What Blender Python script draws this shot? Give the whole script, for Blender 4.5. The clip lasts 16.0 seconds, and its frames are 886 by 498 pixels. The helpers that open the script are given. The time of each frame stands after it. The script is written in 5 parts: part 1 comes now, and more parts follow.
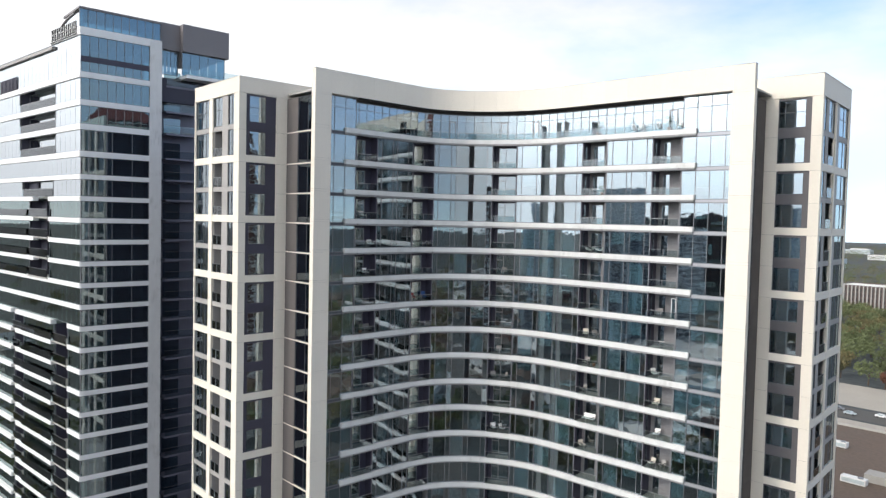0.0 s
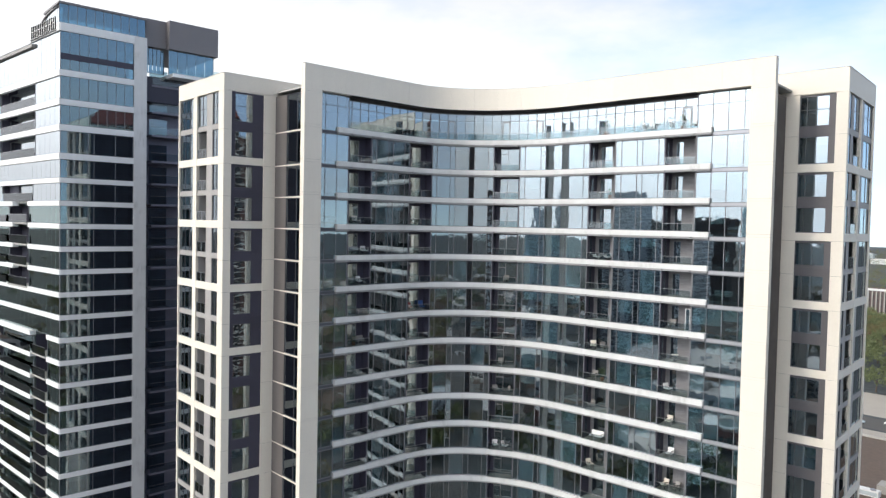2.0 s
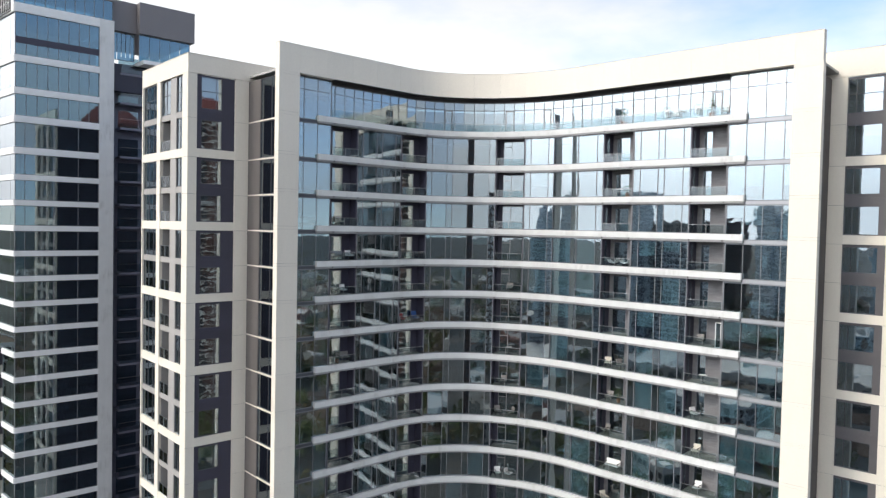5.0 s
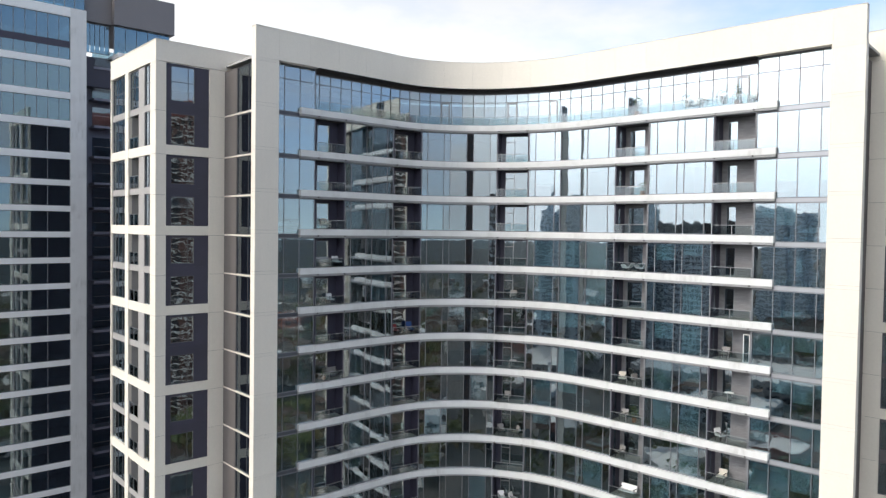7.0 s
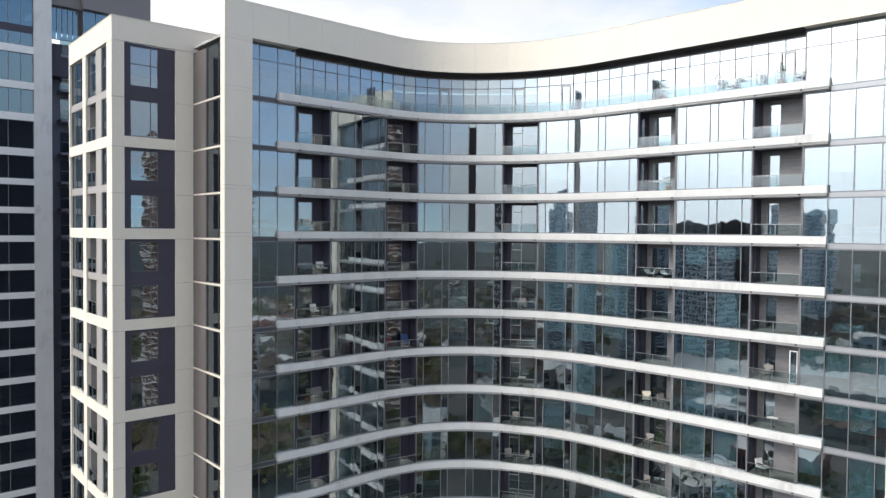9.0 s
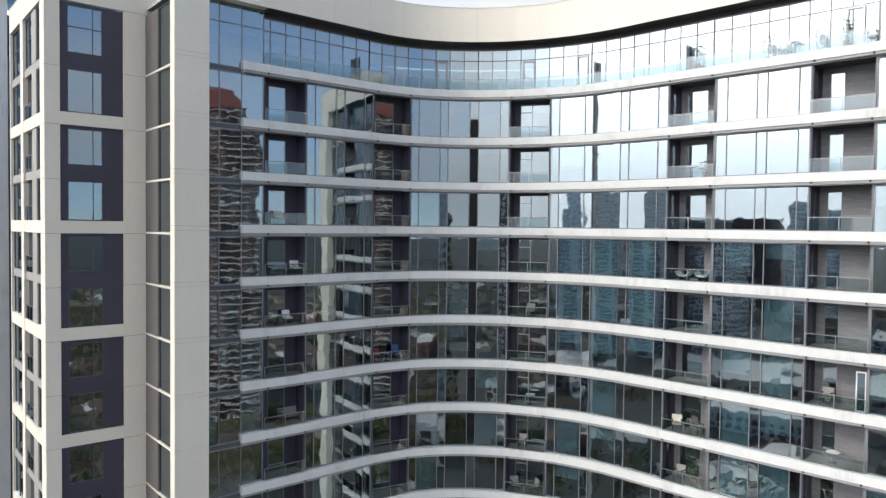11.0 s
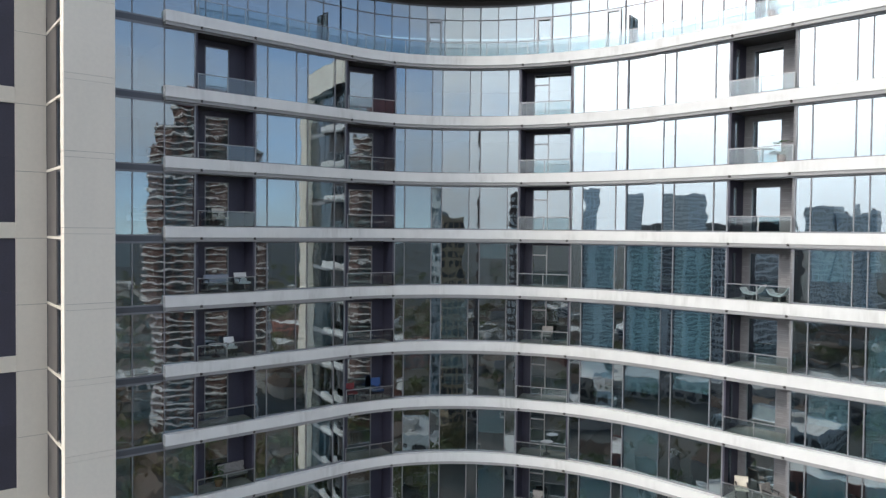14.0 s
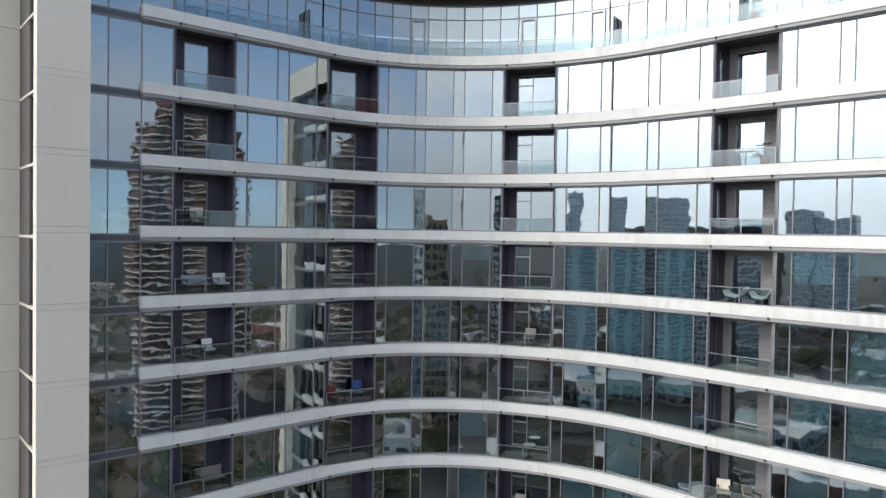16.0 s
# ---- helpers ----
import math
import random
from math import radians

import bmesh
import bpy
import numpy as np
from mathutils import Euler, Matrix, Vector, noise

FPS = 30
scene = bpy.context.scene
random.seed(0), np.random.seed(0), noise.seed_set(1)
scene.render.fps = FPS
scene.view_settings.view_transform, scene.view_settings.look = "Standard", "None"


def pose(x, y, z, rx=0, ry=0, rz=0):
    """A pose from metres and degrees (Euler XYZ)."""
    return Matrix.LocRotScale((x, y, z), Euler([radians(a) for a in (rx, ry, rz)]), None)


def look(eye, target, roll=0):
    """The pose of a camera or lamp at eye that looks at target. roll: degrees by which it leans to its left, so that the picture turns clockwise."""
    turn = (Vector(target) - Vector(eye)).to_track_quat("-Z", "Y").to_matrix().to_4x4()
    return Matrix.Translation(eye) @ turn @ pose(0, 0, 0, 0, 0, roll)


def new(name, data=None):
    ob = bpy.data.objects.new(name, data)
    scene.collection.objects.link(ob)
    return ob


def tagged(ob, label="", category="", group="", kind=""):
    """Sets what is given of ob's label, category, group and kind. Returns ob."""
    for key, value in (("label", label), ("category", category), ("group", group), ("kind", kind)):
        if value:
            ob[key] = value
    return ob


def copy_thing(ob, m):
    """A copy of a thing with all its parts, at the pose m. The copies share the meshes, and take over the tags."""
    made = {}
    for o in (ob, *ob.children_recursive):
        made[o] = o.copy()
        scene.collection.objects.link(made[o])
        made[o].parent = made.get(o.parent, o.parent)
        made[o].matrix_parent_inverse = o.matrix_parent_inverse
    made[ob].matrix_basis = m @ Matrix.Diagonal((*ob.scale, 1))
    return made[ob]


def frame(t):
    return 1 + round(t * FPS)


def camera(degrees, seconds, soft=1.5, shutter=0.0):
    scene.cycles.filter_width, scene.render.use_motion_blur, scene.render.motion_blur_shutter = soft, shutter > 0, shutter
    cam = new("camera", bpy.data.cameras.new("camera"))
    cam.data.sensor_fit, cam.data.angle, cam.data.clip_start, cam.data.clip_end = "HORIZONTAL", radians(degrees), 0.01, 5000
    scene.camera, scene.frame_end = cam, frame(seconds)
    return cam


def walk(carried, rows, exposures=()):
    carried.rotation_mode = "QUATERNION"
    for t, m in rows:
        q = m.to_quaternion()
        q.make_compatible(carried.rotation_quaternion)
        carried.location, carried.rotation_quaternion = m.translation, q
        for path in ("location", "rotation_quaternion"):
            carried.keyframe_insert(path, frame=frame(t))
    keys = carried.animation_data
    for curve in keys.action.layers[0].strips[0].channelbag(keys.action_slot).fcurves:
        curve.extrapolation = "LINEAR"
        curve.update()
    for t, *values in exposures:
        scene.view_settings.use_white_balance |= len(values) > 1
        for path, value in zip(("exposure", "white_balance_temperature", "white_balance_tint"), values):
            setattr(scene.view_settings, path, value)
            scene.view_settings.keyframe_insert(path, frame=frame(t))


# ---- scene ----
cam = camera(64.2, 16.0, soft=1.35)
PATH = [
    (0, (-4.847, 11.367, 75.198), (-6.322, 12.715, 75.116), 1.3),
    (0.5, (-5.591, 12.054, 75.207), (-7.065, 13.402, 75.13), 1.3),
    (1, (-6.39, 12.843, 75.231), (-7.865, 14.191, 75.158), 1.3),
    (1.5, (-7.182, 13.713, 75.255), (-8.659, 15.06, 75.184), 1.2),
    (2, (-8.0, 14.66, 75.262), (-9.478, 16.005, 75.193), 1.2),
    (2.5, (-8.88, 15.657, 75.259), (-10.36, 17.001, 75.192), 1.2),
    (3, (-9.757, 16.673, 75.259), (-11.239, 18.015, 75.194), 1.2),
    (3.5, (-10.715, 17.748, 75.253), (-12.198, 19.089, 75.189), 1.3),
    (4, (-11.718, 18.849, 75.25), (-13.203, 20.188, 75.186), 1.3),
    (6.5, (-16.637, 24.181, 75.215), (-18.129, 25.513, 75.155), 0.9),
    (7, (-17.689, 25.339, 75.236), (-19.183, 26.668, 75.18), 0.8),
    (7.5, (-18.827, 26.561, 75.284), (-20.324, 27.887, 75.23), 0.8),
    (8, (-20.025, 27.781, 75.301), (-21.524, 29.104, 75.248), 0.7),
    (8.5, (-21.288, 29.043, 75.27), (-22.79, 30.363, 75.218), 0.6),
    (9, (-22.563, 30.376, 75.239), (-24.068, 31.692, 75.187), 0.5),
    (11.5, (-28.892, 37.818, 75.04), (-30.427, 39.098, 74.976), 0.8),
    (12, (-30.182, 39.294, 74.984), (-31.724, 40.566, 74.919), 0.9),
    (12.5, (-31.519, 40.758, 74.913), (-33.068, 42.022, 74.848), 0.8),
    (13, (-32.961, 42.14, 74.911), (-34.512, 43.4, 74.848), 0.8),
    (13.5, (-34.204, 43.321, 74.961), (-35.758, 44.579, 74.904), 0.7),
    (14, (-34.784, 43.988, 75.031), (-36.341, 45.243, 74.979), 0.6),
    (14.5, (-34.897, 44.266, 75.048), (-36.447, 45.53, 74.998), 0.7),
    (15, (-34.967, 44.319, 75.009), (-36.507, 45.594, 74.964), 0.8),
    (15.5, (-34.962, 44.312, 74.974), (-36.497, 45.594, 74.931), 0.8),
    (16, (-34.997, 44.29, 74.947), (-36.526, 45.579, 74.903), 0.9),
]
walk(cam, [(t, look(eye, target, roll)) for t, eye, target, roll in PATH], exposures=[(0.0, 0.92), (16.0, 0.92)])

# ---------------------------------------------------------------- world, sun, exposure
SUN_AZ, SUN_EL = -101.0, 36.0            # from +x, counter-clockwise; height above the horizon
world = bpy.data.worlds.new("sky")
scene.world = world
world.use_nodes = True
wn, wl = world.node_tree.nodes, world.node_tree.links
sky = wn.new("ShaderNodeTexSky")
sky.sky_type, sky.sun_disc = "NISHITA", False
sky.sun_elevation, sky.sun_rotation = radians(SUN_EL), radians(90 - SUN_AZ)
sky.air_density, sky.dust_density, sky.ozone_density = 1.0, 0.8, 2.0
coords = wn.new("ShaderNodeTexCoord")
stretch = wn.new("ShaderNodeMapping")
stretch.inputs["Scale"].default_value = (1.0, 1.0, 2.6)
clouds = wn.new("ShaderNodeTexNoise")
clouds.inputs["Scale"].default_value, clouds.inputs["Detail"].default_value, clouds.inputs["Roughness"].default_value = 2.3, 6.0, 0.55
cover = wn.new("ShaderNodeMapRange")
cover.inputs["From Min"].default_value, cover.inputs["From Max"].default_value = 0.38, 0.66
cover.inputs["To Min"].default_value, cover.inputs["To Max"].default_value = 0.06, 0.90
toward = wn.new("ShaderNodeVectorMath")         # the thin cloud is densest between the sun and the west
toward.operation = "DOT_PRODUCT"
toward.inputs[1].default_value = (math.cos(radians(SUN_AZ - 22)), math.sin(radians(SUN_AZ - 22)), 0.45)
veil = wn.new("ShaderNodeMapRange")
veil.interpolation_type = "SMOOTHSTEP"
veil.inputs["From Min"].default_value, veil.inputs["From Max"].default_value = -0.7, 1.0
veil.inputs["To Max"].default_value = 0.8
height = wn.new("ShaderNodeSeparateXYZ")        # and the haze is denser near the horizon
haze = wn.new("ShaderNodeMapRange")
haze.interpolation_type = "SMOOTHSTEP"
haze.inputs["From Min"].default_value, haze.inputs["From Max"].default_value = 0.22, 0.0
haze.inputs["To Max"].default_value = 0.12
sum_a, sum_b = wn.new("ShaderNodeMath"), wn.new("ShaderNodeMath")
sum_b.use_clamp = True
wl.new(coords.outputs["Generated"], toward.inputs[0])
wl.new(toward.outputs["Value"], veil.inputs["Value"])
wl.new(coords.outputs["Generated"], height.inputs[0])
wl.new(height.outputs["Z"], haze.inputs["Value"])
wl.new(veil.outputs["Result"], sum_a.inputs[0])
wl.new(haze.outputs["Result"], sum_a.inputs[1])
wl.new(sum_a.outputs[0], sum_b.inputs[0])
east_side = wn.new("ShaderNodeVectorMath")      # the sky opens up towards the east
east_side.operation = "DOT_PRODUCT"
east_side.inputs[1].default_value = (math.cos(radians(28)), math.sin(radians(28)), 0.0)
opening = wn.new("ShaderNodeMapRange")
opening.interpolation_type = "SMOOTHSTEP"
opening.inputs["From Min"].default_value, opening.inputs["From Max"].default_value = 0.0, 0.8
opening.inputs["To Min"].default_value, opening.inputs["To Max"].default_value = 1.0, 0.85
thinned = wn.new("ShaderNodeMath")
thinned.operation = "MULTIPLY"
wl.new(coords.outputs["Generated"], east_side.inputs[0])
wl.new(east_side.outputs["Value"], opening.inputs["Value"])
wl.new(opening.outputs["Result"], thinned.inputs[0])
wl.new(cover.outputs["Result"], thinned.inputs[1])
wl.new(thinned.outputs[0], sum_b.inputs[1])
cloud_tone = wn.new("ShaderNodeMix")
cloud_tone.data_type, cloud_tone.blend_type = "RGBA", "MULTIPLY"
cloud_tone.inputs["Factor"].default_value = 1.0
cloud_tone.inputs[7].default_value = (0.97, 0.995, 1.03, 1)
grey = wn.new("ShaderNodeRGBToBW")
glow = wn.new("ShaderNodeMath")                 # cloud on the sun's side is brighter
glow.operation = "MULTIPLY_ADD"
glow.inputs[1].default_value, glow.inputs[2].default_value = 0.5, 1.0
lift, lift_sun = wn.new("ShaderNodeMath"), wn.new("ShaderNodeMath")
lift_sun.operation = "MULTIPLY"
lift.operation = "MULTIPLY"
dim = wn.new("ShaderNodeMapRange")               # low cloud is greyer than high cloud
dim.interpolation_type = "SMOOTHSTEP"
dim.inputs["From Max"].default_value = 0.26
dim.inputs["To Min"].default_value, dim.inputs["To Max"].default_value = 0.52, 1.5
mixed = wn.new("ShaderNodeMix")
mixed.data_type = "RGBA"
above = wn.new("ShaderNodeVectorMath")          # below the horizon the sky goes on as at the horizon
above.operation = "MAXIMUM"
above.inputs[1].default_value = (-1.0, -1.0, 0.0)
clear_air = wn.new("ShaderNodeVectorMath")      # clean air after rain: blue almost down to the horizon
clear_air.operation = "ADD"
clear_air.inputs[1].default_value = (0.0, 0.0, 0.09)
sheet = wn.new("ShaderNodeVectorMath")          # a thin even sheet of cloud in the north-west
sheet.operation = "DOT_PRODUCT"
sheet.inputs[1].default_value = (math.cos(radians(168)), math.sin(radians(168)), 0.1)
sheet_veil = wn.new("ShaderNodeMapRange")
sheet_veil.interpolation_type = "SMOOTHSTEP"
sheet_veil.inputs["From Min"].default_value, sheet_veil.inputs["From Max"].default_value = 0.45, 1.0
sheet_veil.inputs["To Max"].default_value = 0.5
sum_c = wn.new("ShaderNodeMath")
sum_c.use_clamp = True
wl.new(coords.outputs["Generated"], sheet.inputs[0])
wl.new(sheet.outputs["Value"], sheet_veil.inputs["Value"])
wl.new(sheet_veil.outputs["Result"], sum_c.inputs[0])
wl.new(sum_b.outputs[0], sum_c.inputs[1])
wl.new(above.outputs["Vector"], clear_air.inputs[0])
wl.new(coords.outputs["Generated"], above.inputs[0])
wl.new(clear_air.outputs["Vector"], sky.inputs["Vector"])
wl.new(coords.outputs["Generated"], stretch.inputs["Vector"])
wl.new(stretch.outputs["Vector"], clouds.inputs["Vector"])
wl.new(clouds.outputs["Fac"], cover.inputs["Value"])
wl.new(sky.outputs["Color"], grey.inputs["Color"])
wl.new(grey.outputs["Val"], lift.inputs[0])
wl.new(height.outputs["Z"], dim.inputs["Value"])
wl.new(dim.outputs["Result"], lift.inputs[1])
wl.new(sum_c.outputs[0], mixed.inputs["Factor"])
wl.new(sky.outputs["Color"], mixed.inputs[6])
wl.new(veil.outputs["Result"], glow.inputs[0])
wl.new(lift.outputs["Value"], lift_sun.inputs[0])
wl.new(glow.outputs["Value"], lift_sun.inputs[1])
wl.new(lift_sun.outputs["Value"], cloud_tone.inputs[6])
wl.new(cloud_tone.outputs[2], mixed.inputs[7])
wl.new(mixed.outputs[2], wn["Background"].inputs["Color"])
wn["Background"].inputs["Strength"].default_value = 0.15

sun = new("sun", bpy.data.lights.new("sun", "SUN"))
sun.data.energy, sun.data.angle, sun.data.color = 0.62, radians(9.0), (1.0, 0.85, 0.62)
to_sun = Vector((math.cos(radians(SUN_AZ)) * math.cos(radians(SUN_EL)), math.sin(radians(SUN_AZ)) * math.cos(radians(SUN_EL)), math.sin(radians(SUN_EL))))
sun.matrix_world = look(to_sun * 300, (0, 0, 0))


# ---------------------------------------------------------------- materials
def material(name, color, rough=0.6, metal=0.0, vary=0.12, scale=0.6, fine=14.0, bump=0.0, spec=0.5, tint=None, stain=0.0, grime=0.0):
    """A principled material: base colour varied by a broad and a fine noise, with fine relief and, if asked, vertical stains and dark run-off patches."""
    m = bpy.data.materials.new(name)
    m.use_nodes = True
    n, l = m.node_tree.nodes, m.node_tree.links
    b = n["Principled BSDF"]
    b.inputs["Metallic"].default_value, b.inputs["Specular IOR Level"].default_value = metal, spec
    geo = n.new("ShaderNodeNewGeometry")
    info = n.new("ShaderNodeObjectInfo")
    broad, grain = n.new("ShaderNodeTexNoise"), n.new("ShaderNodeTexNoise")
    broad.inputs["Scale"].default_value, broad.inputs["Detail"].default_value = scale, 4.0
    grain.inputs["Scale"].default_value, grain.inputs["Detail"].default_value = fine, 3.0
    l.new(geo.outputs["Position"], broad.inputs["Vector"])
    l.new(geo.outputs["Position"], grain.inputs["Vector"])
    add = n.new("ShaderNodeMath")
    add.operation = "ADD"
    l.new(broad.outputs["Fac"], add.inputs[0])
    l.new(grain.outputs["Fac"], add.inputs[1])
    more = n.new("ShaderNodeMath")
    more.operation = "MULTIPLY_ADD"
    more.inputs[1].default_value = 0.35
    l.new(info.outputs["Random"], more.inputs[0])
    l.new(add.outputs[0], more.inputs[2])
    last = more
    if stain:
        squeeze = n.new("ShaderNodeMapping")
        squeeze.inputs["Scale"].default_value = (2.2, 2.2, 0.22)
        streak = n.new("ShaderNodeTexNoise")
        streak.inputs["Scale"].default_value, streak.inputs["Detail"].default_value = 1.0, 5.0
        l.new(geo.outputs["Position"], squeeze.inputs["Vector"])
        l.new(squeeze.outputs["Vector"], streak.inputs["Vector"])
        last = n.new("ShaderNodeMath")
        last.operation = "MULTIPLY_ADD"
        last.inputs[1].default_value = stain
        l.new(streak.outputs["Fac"], last.inputs[0])
        l.new(more.outputs[0], last.inputs[2])
    ramp = n.new("ShaderNodeMapRange")
    ramp.inputs["From Min"].default_value, ramp.inputs["From Max"].default_value = 0.75 + 0.35 * stain, 1.55 + 0.65 * stain
    l.new(last.outputs[0], ramp.inputs["Value"])
    mix = n.new("ShaderNodeMix")
    mix.data_type = "RGBA"
    other = tint or color
    mix.inputs[6].default_value = (*[c * (1 - vary) for c in color], 1)
    mix.inputs[7].default_value = (*[min(1, c * (1 + vary)) for c in other], 1)
    l.new(ramp.outputs["Result"], mix.inputs["Factor"])
    l.new(mix.outputs[2], b.inputs["Base Color"])
    if grime:
        drips = n.new("ShaderNodeMapping")
        drips.inputs["Scale"].default_value = (5.0, 5.0, 0.7)
        patch, runs = n.new("ShaderNodeTexNoise"), n.new("ShaderNodeTexNoise")
        patch.inputs["Scale"].default_value, patch.inputs["Detail"].default_value = 0.55, 3.0
        runs.inputs["Scale"].default_value, runs.inputs["Detail"].default_value = 1.0, 4.0
        l.new(geo.outputs["Position"], patch.inputs["Vector"])
        l.new(geo.outputs["Position"], drips.inputs["Vector"])
        l.new(drips.outputs["Vector"], runs.inputs["Vector"])
        where, dark = n.new("ShaderNodeMapRange"), n.new("ShaderNodeMapRange")
        where.inputs["From Min"].default_value, where.inputs["From Max"].default_value = 0.50, 0.66
        dark.inputs["From Min"].default_value, dark.inputs["From Max"].default_value = 0.36, 0.66
        dark.inputs["To Max"].default_value = grime
        l.new(patch.outputs["Fac"], where.inputs["Value"])
        l.new(runs.outputs["Fac"], dark.inputs["Value"])
        amount = n.new("ShaderNodeMath")
        amount.operation = "MULTIPLY"
        l.new(where.outputs["Result"], amount.inputs[0])
        l.new(dark.outputs["Result"], amount.inputs[1])
        soiled = n.new("ShaderNodeMix")
        soiled.data_type = "RGBA"
        soiled.inputs[7].default_value = (0.16, 0.15, 0.13, 1)
        l.new(amount.outputs[0], soiled.inputs["Factor"])
        l.new(mix.outputs[2], soiled.inputs[6])
        l.new(soiled.outputs[2], b.inputs["Base Color"])
    worn = n.new("ShaderNodeMapRange")
    worn.inputs["From Min"].default_value, worn.inputs["From Max"].default_value = 0.3, 0.7
    worn.inputs["To Min"].default_value, worn.inputs["To Max"].default_value = max(0.02, rough * 0.85), min(1, rough * 1.15)
    l.new(broad.outputs["Fac"], worn.inputs["Value"])
    l.new(worn.outputs["Result"], b.inputs["Roughness"])
    if bump:
        relief = n.new("ShaderNodeBump")
        relief.inputs["Strength"].default_value, relief.inputs["Distance"].default_value = bump, 0.02
        l.new(grain.outputs["Fac"], relief.inputs["Height"])
        l.new(relief.outputs["Normal"], b.inputs["Normal"])
    return m


def brick_material(name, color, mortar, width=0.6, height=0.1):
    """Stacked split-face masonry, coursed along the height."""
    m = material(name, color, 0.85, vary=0.3, scale=1.5, fine=9.0, bump=0.6)
    n, l = m.node_tree.nodes, m.node_tree.links
    geo = n.new("ShaderNodeNewGeometry")
    apart = n.new("ShaderNodeSeparateXYZ")
    l.new(geo.outputs["Position"], apart.inputs[0])
    along = n.new("ShaderNodeMath")
    along.operation = "ADD"
    l.new(apart.outputs["X"], along.inputs[0])
    l.new(apart.outputs["Y"], along.inputs[1])
    joined = n.new("ShaderNodeCombineXYZ")
    l.new(along.outputs[0], joined.inputs["X"])
    l.new(apart.outputs["Z"], joined.inputs["Y"])
    courses = n.new("ShaderNodeTexBrick")
    courses.inputs["Scale"].default_value = 1.0
    courses.inputs["Brick Width"].default_value, courses.inputs["Row Height"].default_value = width, height
    courses.inputs["Mortar Size"].default_value = 0.012
    courses.inputs["Color1"].default_value = (*[c * 0.88 for c in color], 1)
    courses.inputs["Color2"].default_value = (*[c * 1.12 for c in color], 1)
    courses.inputs["Mortar"].default_value = (*mortar, 1)
    l.new(joined.outputs[0], courses.inputs["Vector"])
    l.new(courses.outputs["Color"], n["Principled BSDF"].inputs["Base Color"])
    return m


def glass_material(name, through_color, mirror=0.34, wave=0.05, tone=(0.86, 0.93, 0.95)):
    """Coated window glass: part mirror, part tinted and clear, with the slight waves of rolled panes."""
    m = bpy.data.materials.new(name)
    m.use_nodes = True
    n, l = m.node_tree.nodes, m.node_tree.links
    n.remove(n["Principled BSDF"])
    clear, gloss, mix = n.new("ShaderNodeBsdfTransparent"), n.new("ShaderNodeBsdfGlossy"), n.new("ShaderNodeMixShader")
    clear.inputs["Color"].default_value = (*through_color, 1)
    gloss.inputs["Color"].default_value = (*tone, 1)
    gloss.inputs["Roughness"].default_value = 0.015
    fres = n.new("ShaderNodeFresnel")
    fres.inputs["IOR"].default_value = 1.5
    strength = n.new("ShaderNodeMath")
    strength.operation, strength.use_clamp = "MULTIPLY_ADD", True
    strength.inputs[1].default_value, strength.inputs[2].default_value = 1.0 - mirror, mirror
    geo, waves, bump = n.new("ShaderNodeNewGeometry"), n.new("ShaderNodeTexNoise"), n.new("ShaderNodeBump")
    waves.inputs["Scale"].default_value, waves.inputs["Detail"].default_value = 1.15, 1.5
    bump.inputs["Strength"].default_value, bump.inputs["Distance"].default_value = wave, 0.1
    l.new(geo.outputs["Position"], waves.inputs["Vector"])
    l.new(waves.outputs["Fac"], bump.inputs["Height"])
    l.new(bump.outputs["Normal"], gloss.inputs["Normal"])
    l.new(fres.outputs["Fac"], strength.inputs[0])
    l.new(strength.outputs[0], mix.inputs["Fac"])
    l.new(clear.outputs[0], mix.inputs[1])
    l.new(gloss.outputs[0], mix.inputs[2])
    l.new(mix.outputs[0], n["Material Output"].inputs["Surface"])
    return m


CLAD = material("cream_cladding", (0.745, 0.69, 0.605), 0.62, vary=0.05, scale=0.25, fine=6.0, bump=0.025, stain=0.5)
FASCIA = material("painted_fascia", (0.67, 0.67, 0.665), 0.55, vary=0.06, scale=0.35, fine=1.2, stain=1.4, grime=0.24)
JOINT = material("dark_joint", (0.30, 0.28, 0.25), 0.8)
# Charcoal, with the blue cast of shade mixed into its colour.
CHARCOAL = material("charcoal_panel", (0.044, 0.042, 0.066), 0.55, vary=0.2, scale=0.8)
# The same infill lightened to grey, standing for sun on the right wing.
SUNLIT_PANEL = material("sunlit_infill_panel", (0.095, 0.09, 0.098), 0.55, vary=0.15, scale=0.8)
TAUPE = material("taupe_panel", (0.34, 0.325, 0.315), 0.6, vary=0.08, scale=0.4, stain=0.4)
FRAME = material("grey_aluminium_frame", (0.18, 0.19, 0.21), 0.45, metal=0.15, vary=0.1)
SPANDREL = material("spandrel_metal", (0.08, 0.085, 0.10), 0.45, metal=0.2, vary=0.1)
# Paler copy of the spandrel metal: the sky it mirrors is put into the colour.
SKYLIT_SPANDREL = material("skylit_spandrel_metal", (0.34, 0.35, 0.37), 0.35, metal=0.3, vary=0.1)
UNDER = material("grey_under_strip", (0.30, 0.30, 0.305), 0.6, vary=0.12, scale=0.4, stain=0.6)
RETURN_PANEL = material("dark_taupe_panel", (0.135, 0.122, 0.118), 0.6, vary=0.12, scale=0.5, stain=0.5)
# Darker taupe for the right return wall; its shade is put into the colour.
SHADED_TAUPE = material("shaded_taupe_panel", (0.075, 0.065, 0.062), 0.55, vary=0.15)
RAIL = material("rail_steel", (0.28, 0.29, 0.30), 0.35, metal=0.7)
# Dark soffit finish; the shade of undersides and recesses is in the colour too.
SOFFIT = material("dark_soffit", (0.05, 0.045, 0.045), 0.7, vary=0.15)
